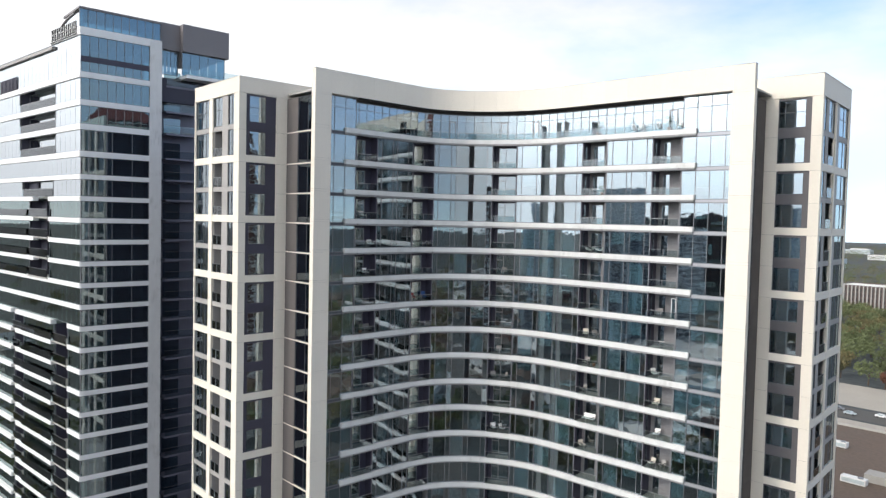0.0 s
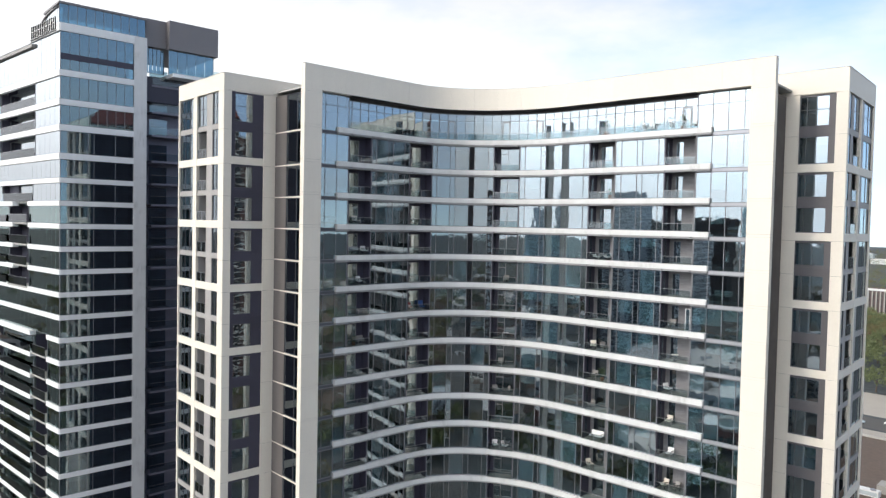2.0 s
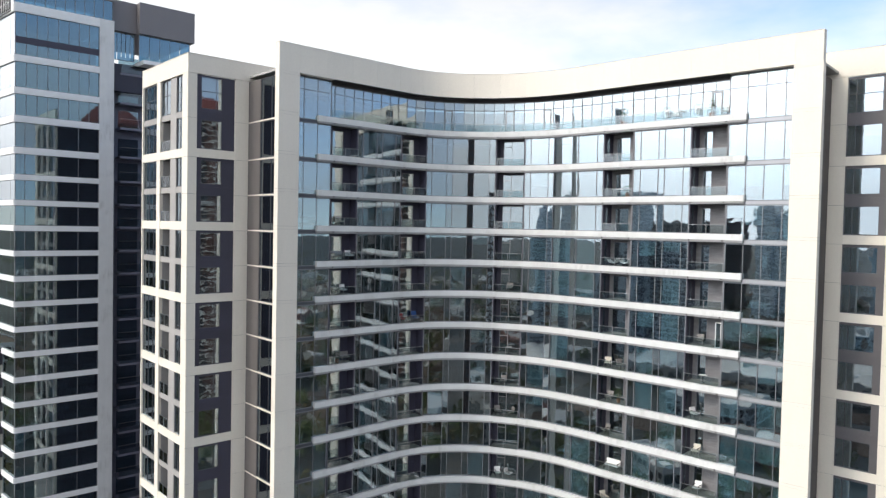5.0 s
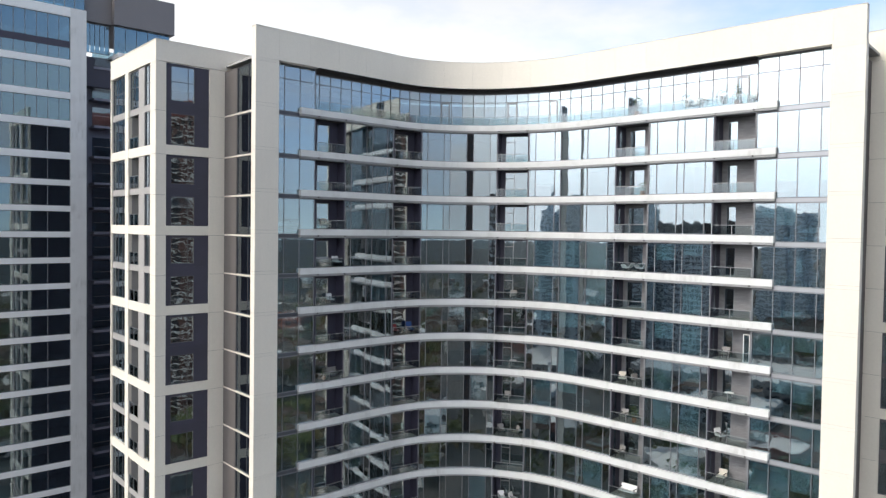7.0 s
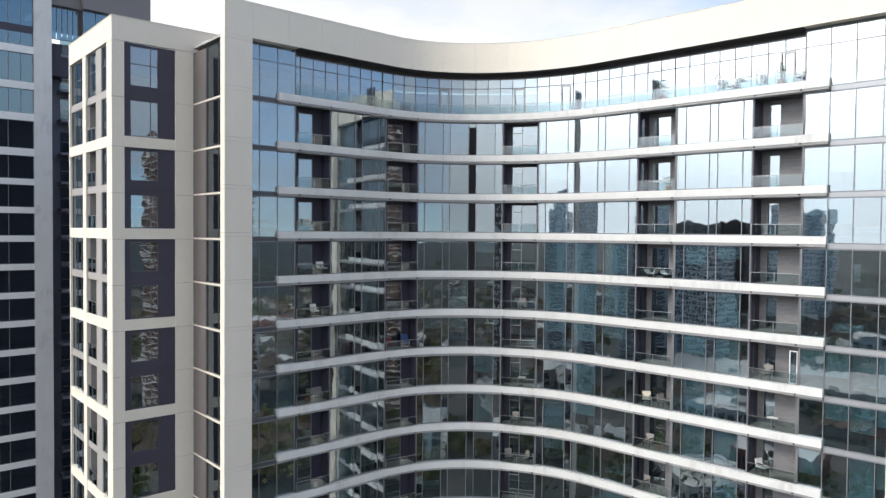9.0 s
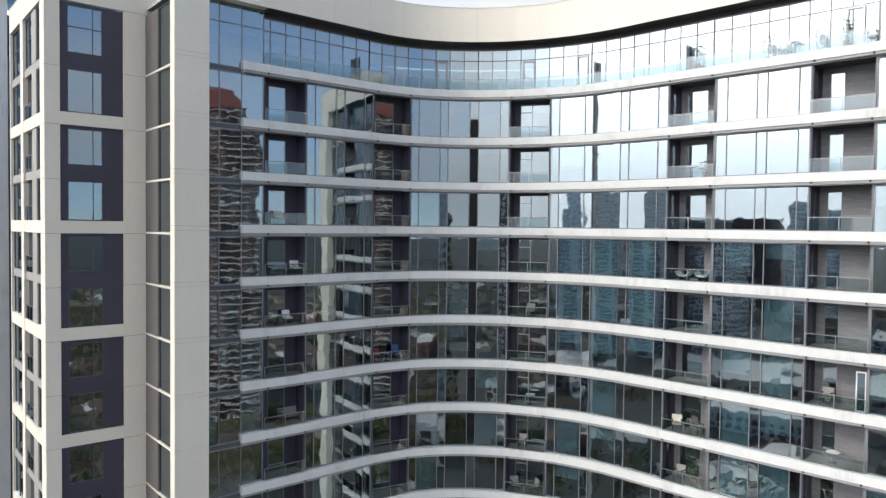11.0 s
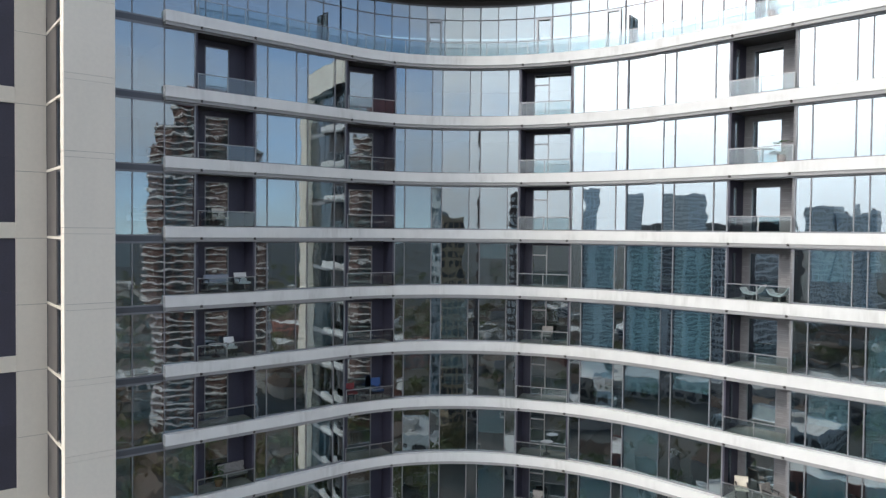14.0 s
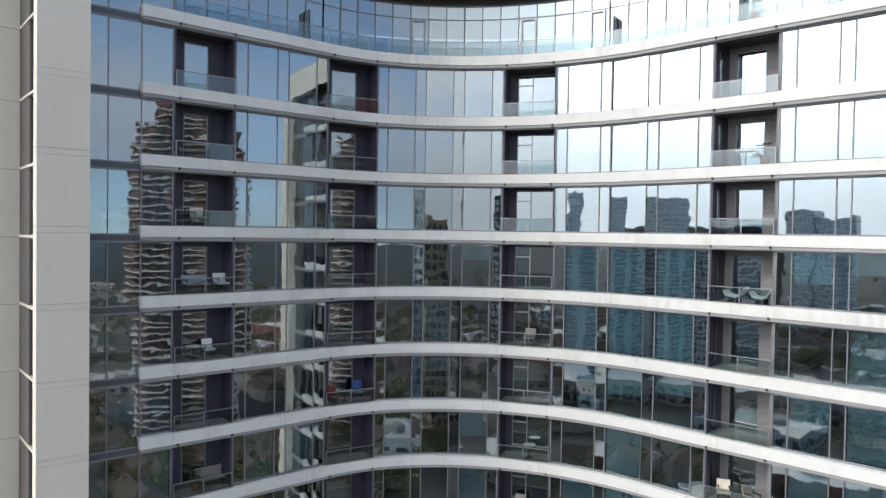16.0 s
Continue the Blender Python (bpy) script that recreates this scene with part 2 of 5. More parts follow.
STONE = brick_material("split_face_masonry", (0.20, 0.195, 0.205), (0.165, 0.165, 0.17))
GLASS = glass_material("coated_glass", (0.53, 0.66, 0.70), 0.235, 0.024, (0.895, 0.955, 1.0))
WINGGLASS = glass_material("tinted_wing_glass", (0.42, 0.53, 0.59), 0.23, 0.03, (0.85, 0.94, 1.0))
RAILGLASS = glass_material("balustrade_glass", (0.80, 0.86, 0.87), 0.01, 0.015, (0.95, 0.97, 1.0))
# Bluer glass for the top rows: the reflected sky is tinted into it.
BLUEGLASS = glass_material("sky_blue_tower_glass", (0.20, 0.34, 0.42), 0.22, 0.015, (0.60, 0.84, 0.97))
# Brightened copy: the pale sky's reflection is boosted in the upper south rows.
SKYGLASS = glass_material("sky_bright_tower_glass", (0.4, 0.5, 0.55), 0.52, 0.02, (0.93, 0.97, 1.0))
DARKGLASS = glass_material("dark_tower_glass", (0.52, 0.63, 0.67), 0.13, 0.015, (0.8, 0.92, 1.0))
SOUTHGLASS = glass_material("green_tower_glass", (0.45, 0.58, 0.58), 0.23, 0.02, (0.85, 0.97, 0.96))
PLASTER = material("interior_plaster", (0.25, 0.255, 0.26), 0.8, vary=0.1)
BLIND = material("roller_blind_cloth", (0.72, 0.74, 0.72), 0.9, vary=0.1, scale=2.0)
TIMBER = material("interior_timber", (0.20, 0.13, 0.08), 0.5, vary=0.25, scale=3.0)
ROOF = material("roof_membrane", (0.42, 0.41, 0.40), 0.85, vary=0.15, scale=0.3)
CONCRETE = material("concrete", (0.36, 0.35, 0.33), 0.8, vary=0.15, scale=0.3, bump=0.2, stain=0.6)


# ---------------------------------------------------------------- mesh helpers
class Shape:
    """A mesh in the making."""

    def __init__(self):
        self.v, self.f = [], []

    def prism(self, ring, z0, z1):
        k, n = len(self.v), len(ring)
        area = sum(a[0] * b[1] - b[0] * a[1] for a, b in zip(ring, ring[1:] + ring[:1]))
        ring = list(ring) if area > 0 else list(ring)[::-1]
        self.v += [(p[0], p[1], z0) for p in ring] + [(p[0], p[1], z1) for p in ring]
        self.f += [tuple(range(k + n - 1, k - 1, -1)), tuple(range(k + n, k + 2 * n))]
        self.f += [(k + i, k + (i + 1) % n, k + n + (i + 1) % n, k + n + i) for i in range(n)]
        return self

    def box(self, x0, x1, y0, y1, z0, z1):
        return self.prism([(x0, y0), (x1, y0), (x1, y1), (x0, y1)], z0, z1)

    def tube(self, a, b, r0, r1=None, n=6):
        a, b, r1 = Vector(a), Vector(b), r0 if r1 is None else r1
        w = (b - a).normalized()
        u = w.orthogonal().normalized()
        t = w.cross(u)
        k = len(self.v)
        for p, r in ((a, r0), (b, r1)):
            self.v += [tuple(p + (u * math.cos(6.2832 * i / n) + t * math.sin(6.2832 * i / n)) * r) for i in range(n)]
        self.f += [(k + i, k + (i + 1) % n, k + n + (i + 1) % n, k + n + i) for i in range(n)]
        self.f += [tuple(range(k + n - 1, k - 1, -1)), tuple(range(k + n, k + 2 * n))]
        return self

    def mesh(self, name, mat):
        me = bpy.data.meshes.new(name)
        me.from_pydata(self.v, [], self.f)
        me.materials.append(mat)
        me.update()
        return me


def part(name, shape, mat, parent, label="", kind=""):
    ob = new(name, shape.mesh(name, mat))
    ob.parent = parent
    return tagged(ob, label, kind=kind)


def thing(name, label, category, group="", kind="", at=(0, 0, 0)):
    ob = new(name)
    ob.location = at
    return tagged(ob, label, category, group, kind)


class Wall:
    """A flat wall: u runs along it, d outwards."""

    def __init__(self, origin, u, n):
        self.o, self.u, self.n = Vector(origin), Vector(u), Vector(n)

    def box(self, u0, u1, d0, d1, z0, z1, sh=None):
        ring = [self.o + self.u * a + self.n * d for a, d in ((u0, d0), (u1, d0), (u1, d1), (u0, d1))]
        return (sh or Shape()).prism([tuple(c) for c in ring], z0, z1)

    def ring(self, u0, u1, d0, d1, z0, z1, w):
        """A rectangular frame, one closed solid."""
        sh = Shape()
        for d in (d0, d1):
            for u, z in ((u0, z0), (u1, z0), (u1, z1), (u0, z1), (u0 + w, z0 + w), (u1 - w, z0 + w), (u1 - w, z1 - w), (u0 + w, z1 - w)):
                p = self.o + self.u * u + self.n * d
                sh.v.append((p.x, p.y, z))
        for i in range(4):
            j = (i + 1) % 4
            sh.f += [(i, j, 4 + j, 4 + i), (8 + i, 12 + i, 12 + j, 8 + j), (i, 8 + i, 8 + j, j), (4 + i, 4 + j, 12 + j, 12 + i)]
        return sh


# ---------------------------------------------------------------- the curved line of the facade
FX, EA, EB = -67.02, 12.0, 9.7                  # left fascia plane, reach of the hollow corner along both arms
KX, KY = FX, 73.32                              # where the two fascia planes would meet
RX, RY = math.cos(radians(6.0)), math.sin(radians(6.0))    # the right arm runs this way
S0 = KY - EB - 49.4                             # where the curve begins, counted along the fascia
_u = np.linspace(0, math.pi / 2, 801)
_c = np.stack([KX + RX * EA * (1 - np.cos(_u)), KY - EB * (1 - np.sin(_u)) + RY * EA * (1 - np.cos(_u))], 1)
_l = np.r_[0, np.cumsum(np.linalg.norm(np.diff(_c, axis=0), axis=1))]
S1 = S0 + _l[-1]
S_END = 53.4


def along(s, d=0.0):
    """The place s metres along the fascia line, d metres behind it."""
    if s <= S0:
        return (FX - d, 49.4 + s)
    if s >= S1:
        a = EA + s - S1
        return (KX + RX * a - RY * d, KY + RY * a + RX * d)
    u = float(np.interp(s - S0, _l, _u))
    tx, ty = RX * EA * math.sin(u), EB * math.cos(u) + RY * EA * math.sin(u)
    k = math.hypot(tx, ty)
    return (KX + RX * EA * (1 - math.cos(u)) - d * ty / k, KY - EB * (1 - math.sin(u)) + RY * EA * (1 - math.cos(u)) + d * tx / k)


def steps(s0, s1, step=0.6):
    cuts = [s0] + [s for s in (S0, S1) if s0 < s < s1] + [s1]
    out = [s0]
    for a, b in zip(cuts, cuts[1:]):
        n = max(1, math.ceil((b - a) / step)) if S0 <= (a + b) / 2 <= S1 else 1
        out += [a + (b - a) * (i + 1) / n for i in range(n)]
    return out


def curved(shape, s0, s1, d0, d1, z0, z1, step=0.6):
    """One closed solid that follows the curve."""
    ss = steps(s0, s1, step)
    return shape.prism([along(s, d0) for s in ss] + [along(s, d1) for s in reversed(ss)], z0, z1)


LEVEL = {1: 84.70, 2: 81.37}
for k in range(3, 28):
    LEVEL[k] = 78.22 - 3.13 * (k - 3)
GD, FASCIA_H, TOP, BAND = 0.35, 0.65, 90.27, 87.95
FACE = 0.37                                     # how far the cream frame stands proud of the floor bands
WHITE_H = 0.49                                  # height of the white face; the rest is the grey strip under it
WING_BAND = 87.80
PANES = [[2.37, 3.38, 4.75, 6.13], [9.07, 9.69, 11.25, 11.88, 13.46, 14.12], [16.95, 17.50, 18.98, 19.53, 21.02, 21.61, 23.11, 23.70],
         [26.60, 27.19, 28.96, 29.51, 31.43, 32.04, 34.05, 34.72], [37.72, 38.37, 40.05, 40.62, 42.28, 42.88], [46.01, 47.42, 48.82, 50.26, 51.27]]
RECESS = [(6.13, 9.07), (14.12, 16.95), (23.70, 26.60), (34.72, 37.72), (42.88, 46.01)]
SLAB0, SLAB1 = 4.70, 47.44
R0, R1 = RECESS[0][0], RECESS[-1][1]            # ends of the roof terrace
G0, G1 = PANES[0][0], PANES[-1][-1]
rnd = random.Random(7)

# ---------------------------------------------------------------- main building
tower = thing("apartment_tower", "cream-framed high-rise with concave glass facade and white floor bands", "building")

# frame: two piers of stacked panels and the curved band on top
RIGHT = Wall((KX, KY), (RX, RY), (RY, -RX))     # the fascia plane of the right arm, d towards the street
for wall, u0, u1, label in ((Wall((FX, 49.4), (0, 1), (1, 0)), 0.58, 2.52, "pale cream clad pier in the shade"), (RIGHT, 31.08, 33.12, "sunlit pale cream clad pier")):
    pier = part("frame_pier", wall.box(u0 + 0.03, u1 - 0.03, -0.28, FACE - 0.03, 0, TOP - 0.02), JOINT, tower, label)
    cuts = [BAND] + [LEVEL[k] - 0.1 for k in range(1, 28)] + [0.0]
    for hi, lo in zip(cuts, cuts[1:]):
        part("cladding_panel", wall.box(u0, u1, -0.30, FACE, lo + 0.008, hi - 0.253), CLAD, pier)
        part("cladding_panel", wall.box(u0, u1, -0.30, FACE, hi - 0.241, hi - 0.008), CLAD, pier)
band = part("parapet_band", curved(Shape(), 0.63, S_END - 0.49, 0.03 - FACE, 0.25, BAND + 0.02, TOP - 0.03), JOINT, tower)
cuts = [0.58, 2.52] + [2.52 + 2.70 * i for i in range(1, 18)] + [51.02, S_END - 0.44]
for a, b in zip(cuts, cuts[1:]):
    part("cladding_panel", curved(Shape(), a + 0.004, b - 0.004, -FACE, 0.28, BAND, TOP), CLAD, band)
part("coping", curved(Shape(), 0.55, S_END - 0.42, -FACE - 0.03, 0.31, TOP + 0.002, TOP + 0.03), CLAD, tower)
part("roof_deck", curved(Shape(), 1.1, S_END - 0.9, 0.32, 9.4, BAND + 0.22, BAND + 0.40), ROOF, tower)
# dark sheet below the panels, its colour deepened for the shade under the band
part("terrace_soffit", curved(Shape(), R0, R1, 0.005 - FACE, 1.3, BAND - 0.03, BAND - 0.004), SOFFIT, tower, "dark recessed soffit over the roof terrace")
for a, b in ((G0, R0), (R1, G1)):
    part("head_trim", curved(Shape(), a, b, 0.285, 0.42, BAND + 0.02, BAND + 0.2), CLAD, tower)

# floors: white fascia bands, plates behind them and the spandrels at both ends
for k in range(1, 28):
    z = LEVEL[k]
    slab = part("floor_band", curved(Shape(), SLAB0, SLAB1, 0.0, GD + 0.12, z - WHITE_H, z), FASCIA, tower, "white painted concrete floor band")
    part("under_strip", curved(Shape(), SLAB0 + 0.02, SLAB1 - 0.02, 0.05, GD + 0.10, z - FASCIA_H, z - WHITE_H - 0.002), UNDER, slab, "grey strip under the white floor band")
    part("head_track", curved(Shape(), SLAB0 + 0.04, SLAB1 - 0.04, GD - 0.075, GD - 0.035, z - FASCIA_H - 0.05, z - FASCIA_H - 0.002), SKYLIT_SPANDREL, slab)
    if k <= 12:
        for a, b in RECESS:
            for s in (a + 0.2, b - 0.15):
                x, y = along(s, 0.035)
                part("drain_outlet", Shape().tube((x, y, z - WHITE_H - 0.10), (x, y, z - WHITE_H + 0.01), 0.06), SOFFIT, slab)
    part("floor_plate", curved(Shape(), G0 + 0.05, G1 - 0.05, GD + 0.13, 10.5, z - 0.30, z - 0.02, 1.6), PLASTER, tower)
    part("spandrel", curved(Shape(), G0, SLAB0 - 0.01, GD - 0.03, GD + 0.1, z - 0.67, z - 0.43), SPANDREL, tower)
    # right-hand end: the copy toned for the sky reflected there
    part("spandrel", curved(Shape(), SLAB1 + 0.01, G1, GD - 0.03, GD + 0.1, z - 0.73, z - 0.46), SKYLIT_SPANDREL, tower)


def poly(cuts, d, d0, d1, z0, z1):
    """A bar that runs straight from mullion to mullion."""
    front = [along(c, d + d0) for c in cuts]
    rear = [along(c, d + d1) for c in cuts]
    return Shape().prism(front + rear[::-1], z0, z1)


def window(k, cuts, z0, z1, transom=None, single=True, d=GD):
    """One stretch of glazing between two recesses: sill, head, mullions, panes, blinds."""
    win = part("window", poly(cuts, d, -0.03, 0.07, z0, z0 + 0.07), FRAME, tower)
    part("head_rail", poly(cuts, d, -0.03, 0.07, z1 - 0.09, z1), FRAME, win)
    if transom:
        part("transom", poly(cuts, d, -0.03, 0.07, transom - 0.025, transom + 0.025), FRAME, win)
    whole, bars = Shape(), Shape()
    for i, c in enumerate(cuts):
        w = 0.05 if 0 < i < len(cuts) - 1 else 0.07
        p, q = Vector(along(c, d)), Vector(along(c + 0.01, d))
        t = (q - p).normalized()
        n = Vector((-t.y, t.x))
        sh = Shape() if single else bars
        sh.prism([tuple(p - t * w / 2 - n * 0.04), tuple(p + t * w / 2 - n * 0.04), tuple(p + t * w / 2 + n * 0.08), tuple(p - t * w / 2 + n * 0.08)], z0 + 0.002, z1 - 0.002)
        if single:
            part("mullion", sh, FRAME, win)
    for a, b in zip(cuts, cuts[1:]):
        rows = [(z0 + 0.02, z1 - 0.02)] if not transom else [(z0 + 0.02, transom), (transom, z1 - 0.02)]
        p, q = Vector(along(a, d)), Vector(along(b, d))
        t = (q - p).normalized()
        n = Vector((-t.y, t.x))
        for lo, hi in rows:
            lean = 0.0104 if 11.8 < a < 12 else 0.0148 if b < S0 else 0.026 if 29.5 < a < 31.4 and d == GD else 0.0   # panes that sit a little askew
            tilt = n * (rnd.uniform(-0.003, 0.003) - lean * (q - p).length)
            ring = [tuple(p - tilt), tuple(q + tilt), tuple(q + tilt + n * 0.02), tuple(p - tilt + n * 0.02)]
            if single:
                part("pane", Shape().prism(ring, lo, hi), GLASS, win)
            else:
                whole.prism(ring, lo, hi)
        lowered = rnd.random() < (0.30 if k < 5 else 0.0 if a > 46 and k < 7 else 0.74 if a > 26 else 0.30)
        if not transom and b - a > 0.9 and (lowered or (k, a > 37) in ((6, False), (5, True)) and 26 < a < 46):
            drop = rnd.choice((0.4, 0.6, 1.0, 1.0, 1.0)) if k != 6 else 1.0
            ring = [p + t * 0.06 + n * 0.12, q - t * 0.06 + n * 0.12, q - t * 0.06 + n * 0.13, p + t * 0.06 + n * 0.13]
            part("roller_blind", Shape().prism([tuple(c) for c in ring], z1 - (z1 - z0 - 0.12) * drop, z1 - 0.02), BLIND, win)
    if not single:
        part("pane", whole, GLASS, win, kind="stuff")
        part("mullion", bars, FRAME, win, kind="stuff")
    return win


def balcony(k, i, a, b, z0, z1, full):
    """A recess in the glazing: side walls, back wall with a glass door, glass balustrade."""
    p, q = Vector(along(a, GD)), Vector(along(b, GD))
    t = (q - p).normalized()
    n = Vector((-t.y, t.x))
    w = (q - p).length
    wl_ = Wall(p, t, -n)
    deep = (1.0, 1.15, 1.2, 1.5, 1.5)[i]
    if k > 14:
        rec = part("balcony", wl_.box(0.0, 0.12, -deep, 0.03, z0, z1), CHARCOAL, tower)
        part("back_wall", wl_.box(0.13, w, -deep - 0.12, -deep, z0, z1), DARKGLASS, rec)
        part("balustrade_pane", wl_.box(0.11, w - 0.11, 0.172, 0.188, z0 + 0.05, z0 + 0.71), RAILGLASS, rec)
        return
    g0, g1 = ((0.82, 2.02), (0.66, 2.13), (0.55, w - 0.14), (0.47, 1.87), (0.51, 1.27))[i]
    wall = CHARCOAL if i < 3 else STONE
    rec = part("balcony", wl_.box(0.0, 0.12, -deep, 0.03, z0, z1), CHARCOAL, tower, "recessed balcony with a glass balustrade")
    part("side_wall", wl_.box(w - 0.12, w, -deep, 0.03, z0, z1), CHARCOAL if i < 3 else STONE, rec)
    part("balcony_floor", wl_.box(0.122, w - 0.122, -deep, 0.02, z0 + 0.002, z0 + 0.03), CONCRETE, rec)
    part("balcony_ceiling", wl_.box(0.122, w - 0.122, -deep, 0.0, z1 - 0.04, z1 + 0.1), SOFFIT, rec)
    h = z1 - 0.30 if i != 2 else z1 - 0.16
    part("door_header", wl_.box(g0, g1, -deep - 0.12, -deep, h, z1), wall, rec)
    if g1 < w - 0.2:
        part("back_wall", wl_.box(g1 + 0.001, w, -deep - 0.12, -deep, z0, z1), wall, rec)
    part("back_wall", wl_.box(0.0, g0 - 0.001, -deep - 0.12, -deep, z0, z1), wall, rec)
    part("door_frame", wl_.ring(g0, g1, -deep - 0.09, -deep - 0.01, z0 + 0.03, h, 0.05), FRAME, rec)
    if i == 2:
        part("mullion", wl_.box(g0 + 0.82, g0 + 0.88, -deep - 0.085, -deep - 0.005, z0 + 0.03, h), RAIL, rec)
        part("transom", wl_.box(g0 + 0.03, g0 + 0.815, -deep - 0.085, -deep - 0.005, h - 0.62, h - 0.55), RAIL, rec)
    if i < 2:                                   # these doors stand a little askew
        corners = [wl_.o + wl_.u * a_ + wl_.n * d_ for a_, d_ in ((g0 + 0.03, -deep - 0.085), (g1 - 0.03, -deep - 0.052), (g1 - 0.03, -deep - 0.032), (g0 + 0.03, -deep - 0.065))]
        part("door_pane", Shape().prism([tuple(p_) for p_ in corners], z0 + 0.06, h - 0.03), GLASS, rec)
    else:
        part("door_pane", wl_.box(g0 + 0.03, g1 - 0.03, -deep - 0.06, -deep - 0.04, z0 + 0.06, h - 0.03), GLASS, rec)
    rail = part("handrail", wl_.box(0.06, w - 0.06, 0.16, 0.20, z0 + 0.72, z0 + 0.76), RAIL, rec)
    posts = (0.08, w * 0.5, w - 0.08)
    if full:
        for u in posts:
            part("rail_post", wl_.box(u - 0.02, u + 0.02, 0.165, 0.195, z0, z0 + 0.718), RAIL, rec)
    for u0, u1 in ((0.11, w * 0.5 - 0.03), (w * 0.5 + 0.03, w - 0.11)):
        part("balustrade_pane", wl_.box(u0, u1, 0.172, 0.188, z0 + 0.05, z0 + 0.71), RAILGLASS, rec)
    if i >= 3 and full:
        part("slit_window", wl_.box(0.118, 0.130, -0.75, -0.40, z0 + 0.3, z1 - 0.35), GLASS, rec)


for k in range(2, 28):
    z0, z1 = LEVEL[k], LEVEL[k - 1] - FASCIA_H
    for j, cuts in enumerate(PANES):
        if j in (0, 5):
            window(k, cuts, z0 - (0.43 if j == 0 else 0.46), LEVEL[k - 1] - (0.67 if j == 0 else 0.73), single=k <= 11)
        else:
            window(k, cuts, z0, z1 - 0.002, single=k <= 11)
    for i, (a, b) in enumerate(RECESS):
        balcony(k, i, a, b, z0, z1, k <= 12)
    walls = Shape()
    for a, b in RECESS:
        for s in (a - 0.06, b + 0.06):
            p, q = along(s - 0.05, 0.55), along(s + 0.05, 0.55)
            walls.prism([p, q, along(s + 0.05, 8.9), along(s - 0.05, 8.9)], z0, LEVEL[k - 1] - 0.31)
            if k < 9:
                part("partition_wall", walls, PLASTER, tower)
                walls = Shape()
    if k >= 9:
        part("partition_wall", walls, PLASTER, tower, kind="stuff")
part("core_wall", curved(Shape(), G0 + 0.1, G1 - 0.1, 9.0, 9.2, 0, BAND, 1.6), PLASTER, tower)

# top floor: end windows with a transom, the set-back terrace glazing and its balustrade
z0 = LEVEL[1]
window(1, PANES[0], z0 - 0.43, BAND + 0.02, transom=86.80)
window(1, PANES[5], z0 - 0.46, BAND + 0.02, transom=86.80)
SET = 0.72
for s in (R0, R1):
    side = Shape().prism([along(s - 0.05, GD), along(s + 0.05, GD), along(s + 0.05, SET), along(s - 0.05, SET)], z0, BAND)
    part("terrace_side_wall", side, CHARCOAL, tower)
ss = [R0 + 0.06, R0 + 0.62]
while ss[-1] < R1 - 0.75:
    p = Vector(along(ss[-1], SET))
    step = 0.4
    while (Vector(along(ss[-1] + step, SET)) - p).length < (1.03 if ss[-1] < S0 else 1.0 if ss[-1] < S1 else 1.045):
        step += 0.01
    ss.append(ss[-1] + step)
ss[-1] = R1 - 0.06
bays = [ss[i:i + 8] + ss[i + 8:i + 9] for i in range(0, len(ss) - 1, 8)]
for cuts in bays:
    window(1, cuts, z0, BAND - 0.295, transom=86.86, d=SET)
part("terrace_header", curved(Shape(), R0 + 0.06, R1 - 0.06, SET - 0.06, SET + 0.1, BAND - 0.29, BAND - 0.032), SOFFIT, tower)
for s0, s1 in ((18.72, 19.48), (24.52, 25.36), (28.2, 28.98), (44.4, 45.28)):
    p, q = Vector(along(s0, SET - 0.05)), Vector(along(s1, SET - 0.05))
    t = (q - p).normalized()
    wl_ = Wall(p, t, Vector((t.y, -t.x)))
    door = part("terrace_door", wl_.ring(0.0, (q - p).length, 0.0, 0.07, z0 + 0.02, 86.80, 0.10), RAIL, tower, "grey framed glass terrace door")
    part("door_handle", wl_.box(0.13, 0.16, 0.072, 0.12, z0 + 0.9, z0 + 1.15), SPANDREL, door)
rail = part("terrace_handrail", curved(Shape(), R0 + 0.06, R1 - 0.02, 0.10, 0.13, z0 + 0.74, z0 + 0.77), RAIL, tower)
s = R0 + 0.08
while s < R1 - 0.4:
    e = min(s + 1.12, R1 - 0.04)
    p, q = Vector(along(s, 0.115)), Vector(along(e, 0.115))
    t = (q - p).normalized()
    n = Vector((-t.y, t.x))
    part("balustrade_pane", Shape().prism([tuple(p + t * 0.02), tuple(q - t * 0.02), tuple(q - t * 0.02 + n * 0.014), tuple(p + t * 0.02 + n * 0.014)], z0 + 0.03, z0 + 0.73), RAILGLASS, rail)
    part("rail_post", Shape().prism([tuple(p - t * 0.014 - n * 0.012), tuple(p + t * 0.014 - n * 0.012), tuple(p + t * 0.014 + n * 0.03), tuple(p - t * 0.014 + n * 0.03)], z0, z0 + 0.738), RAIL, rail)
    s = e

# ---------------------------------------------------------------- flat walls of the wings


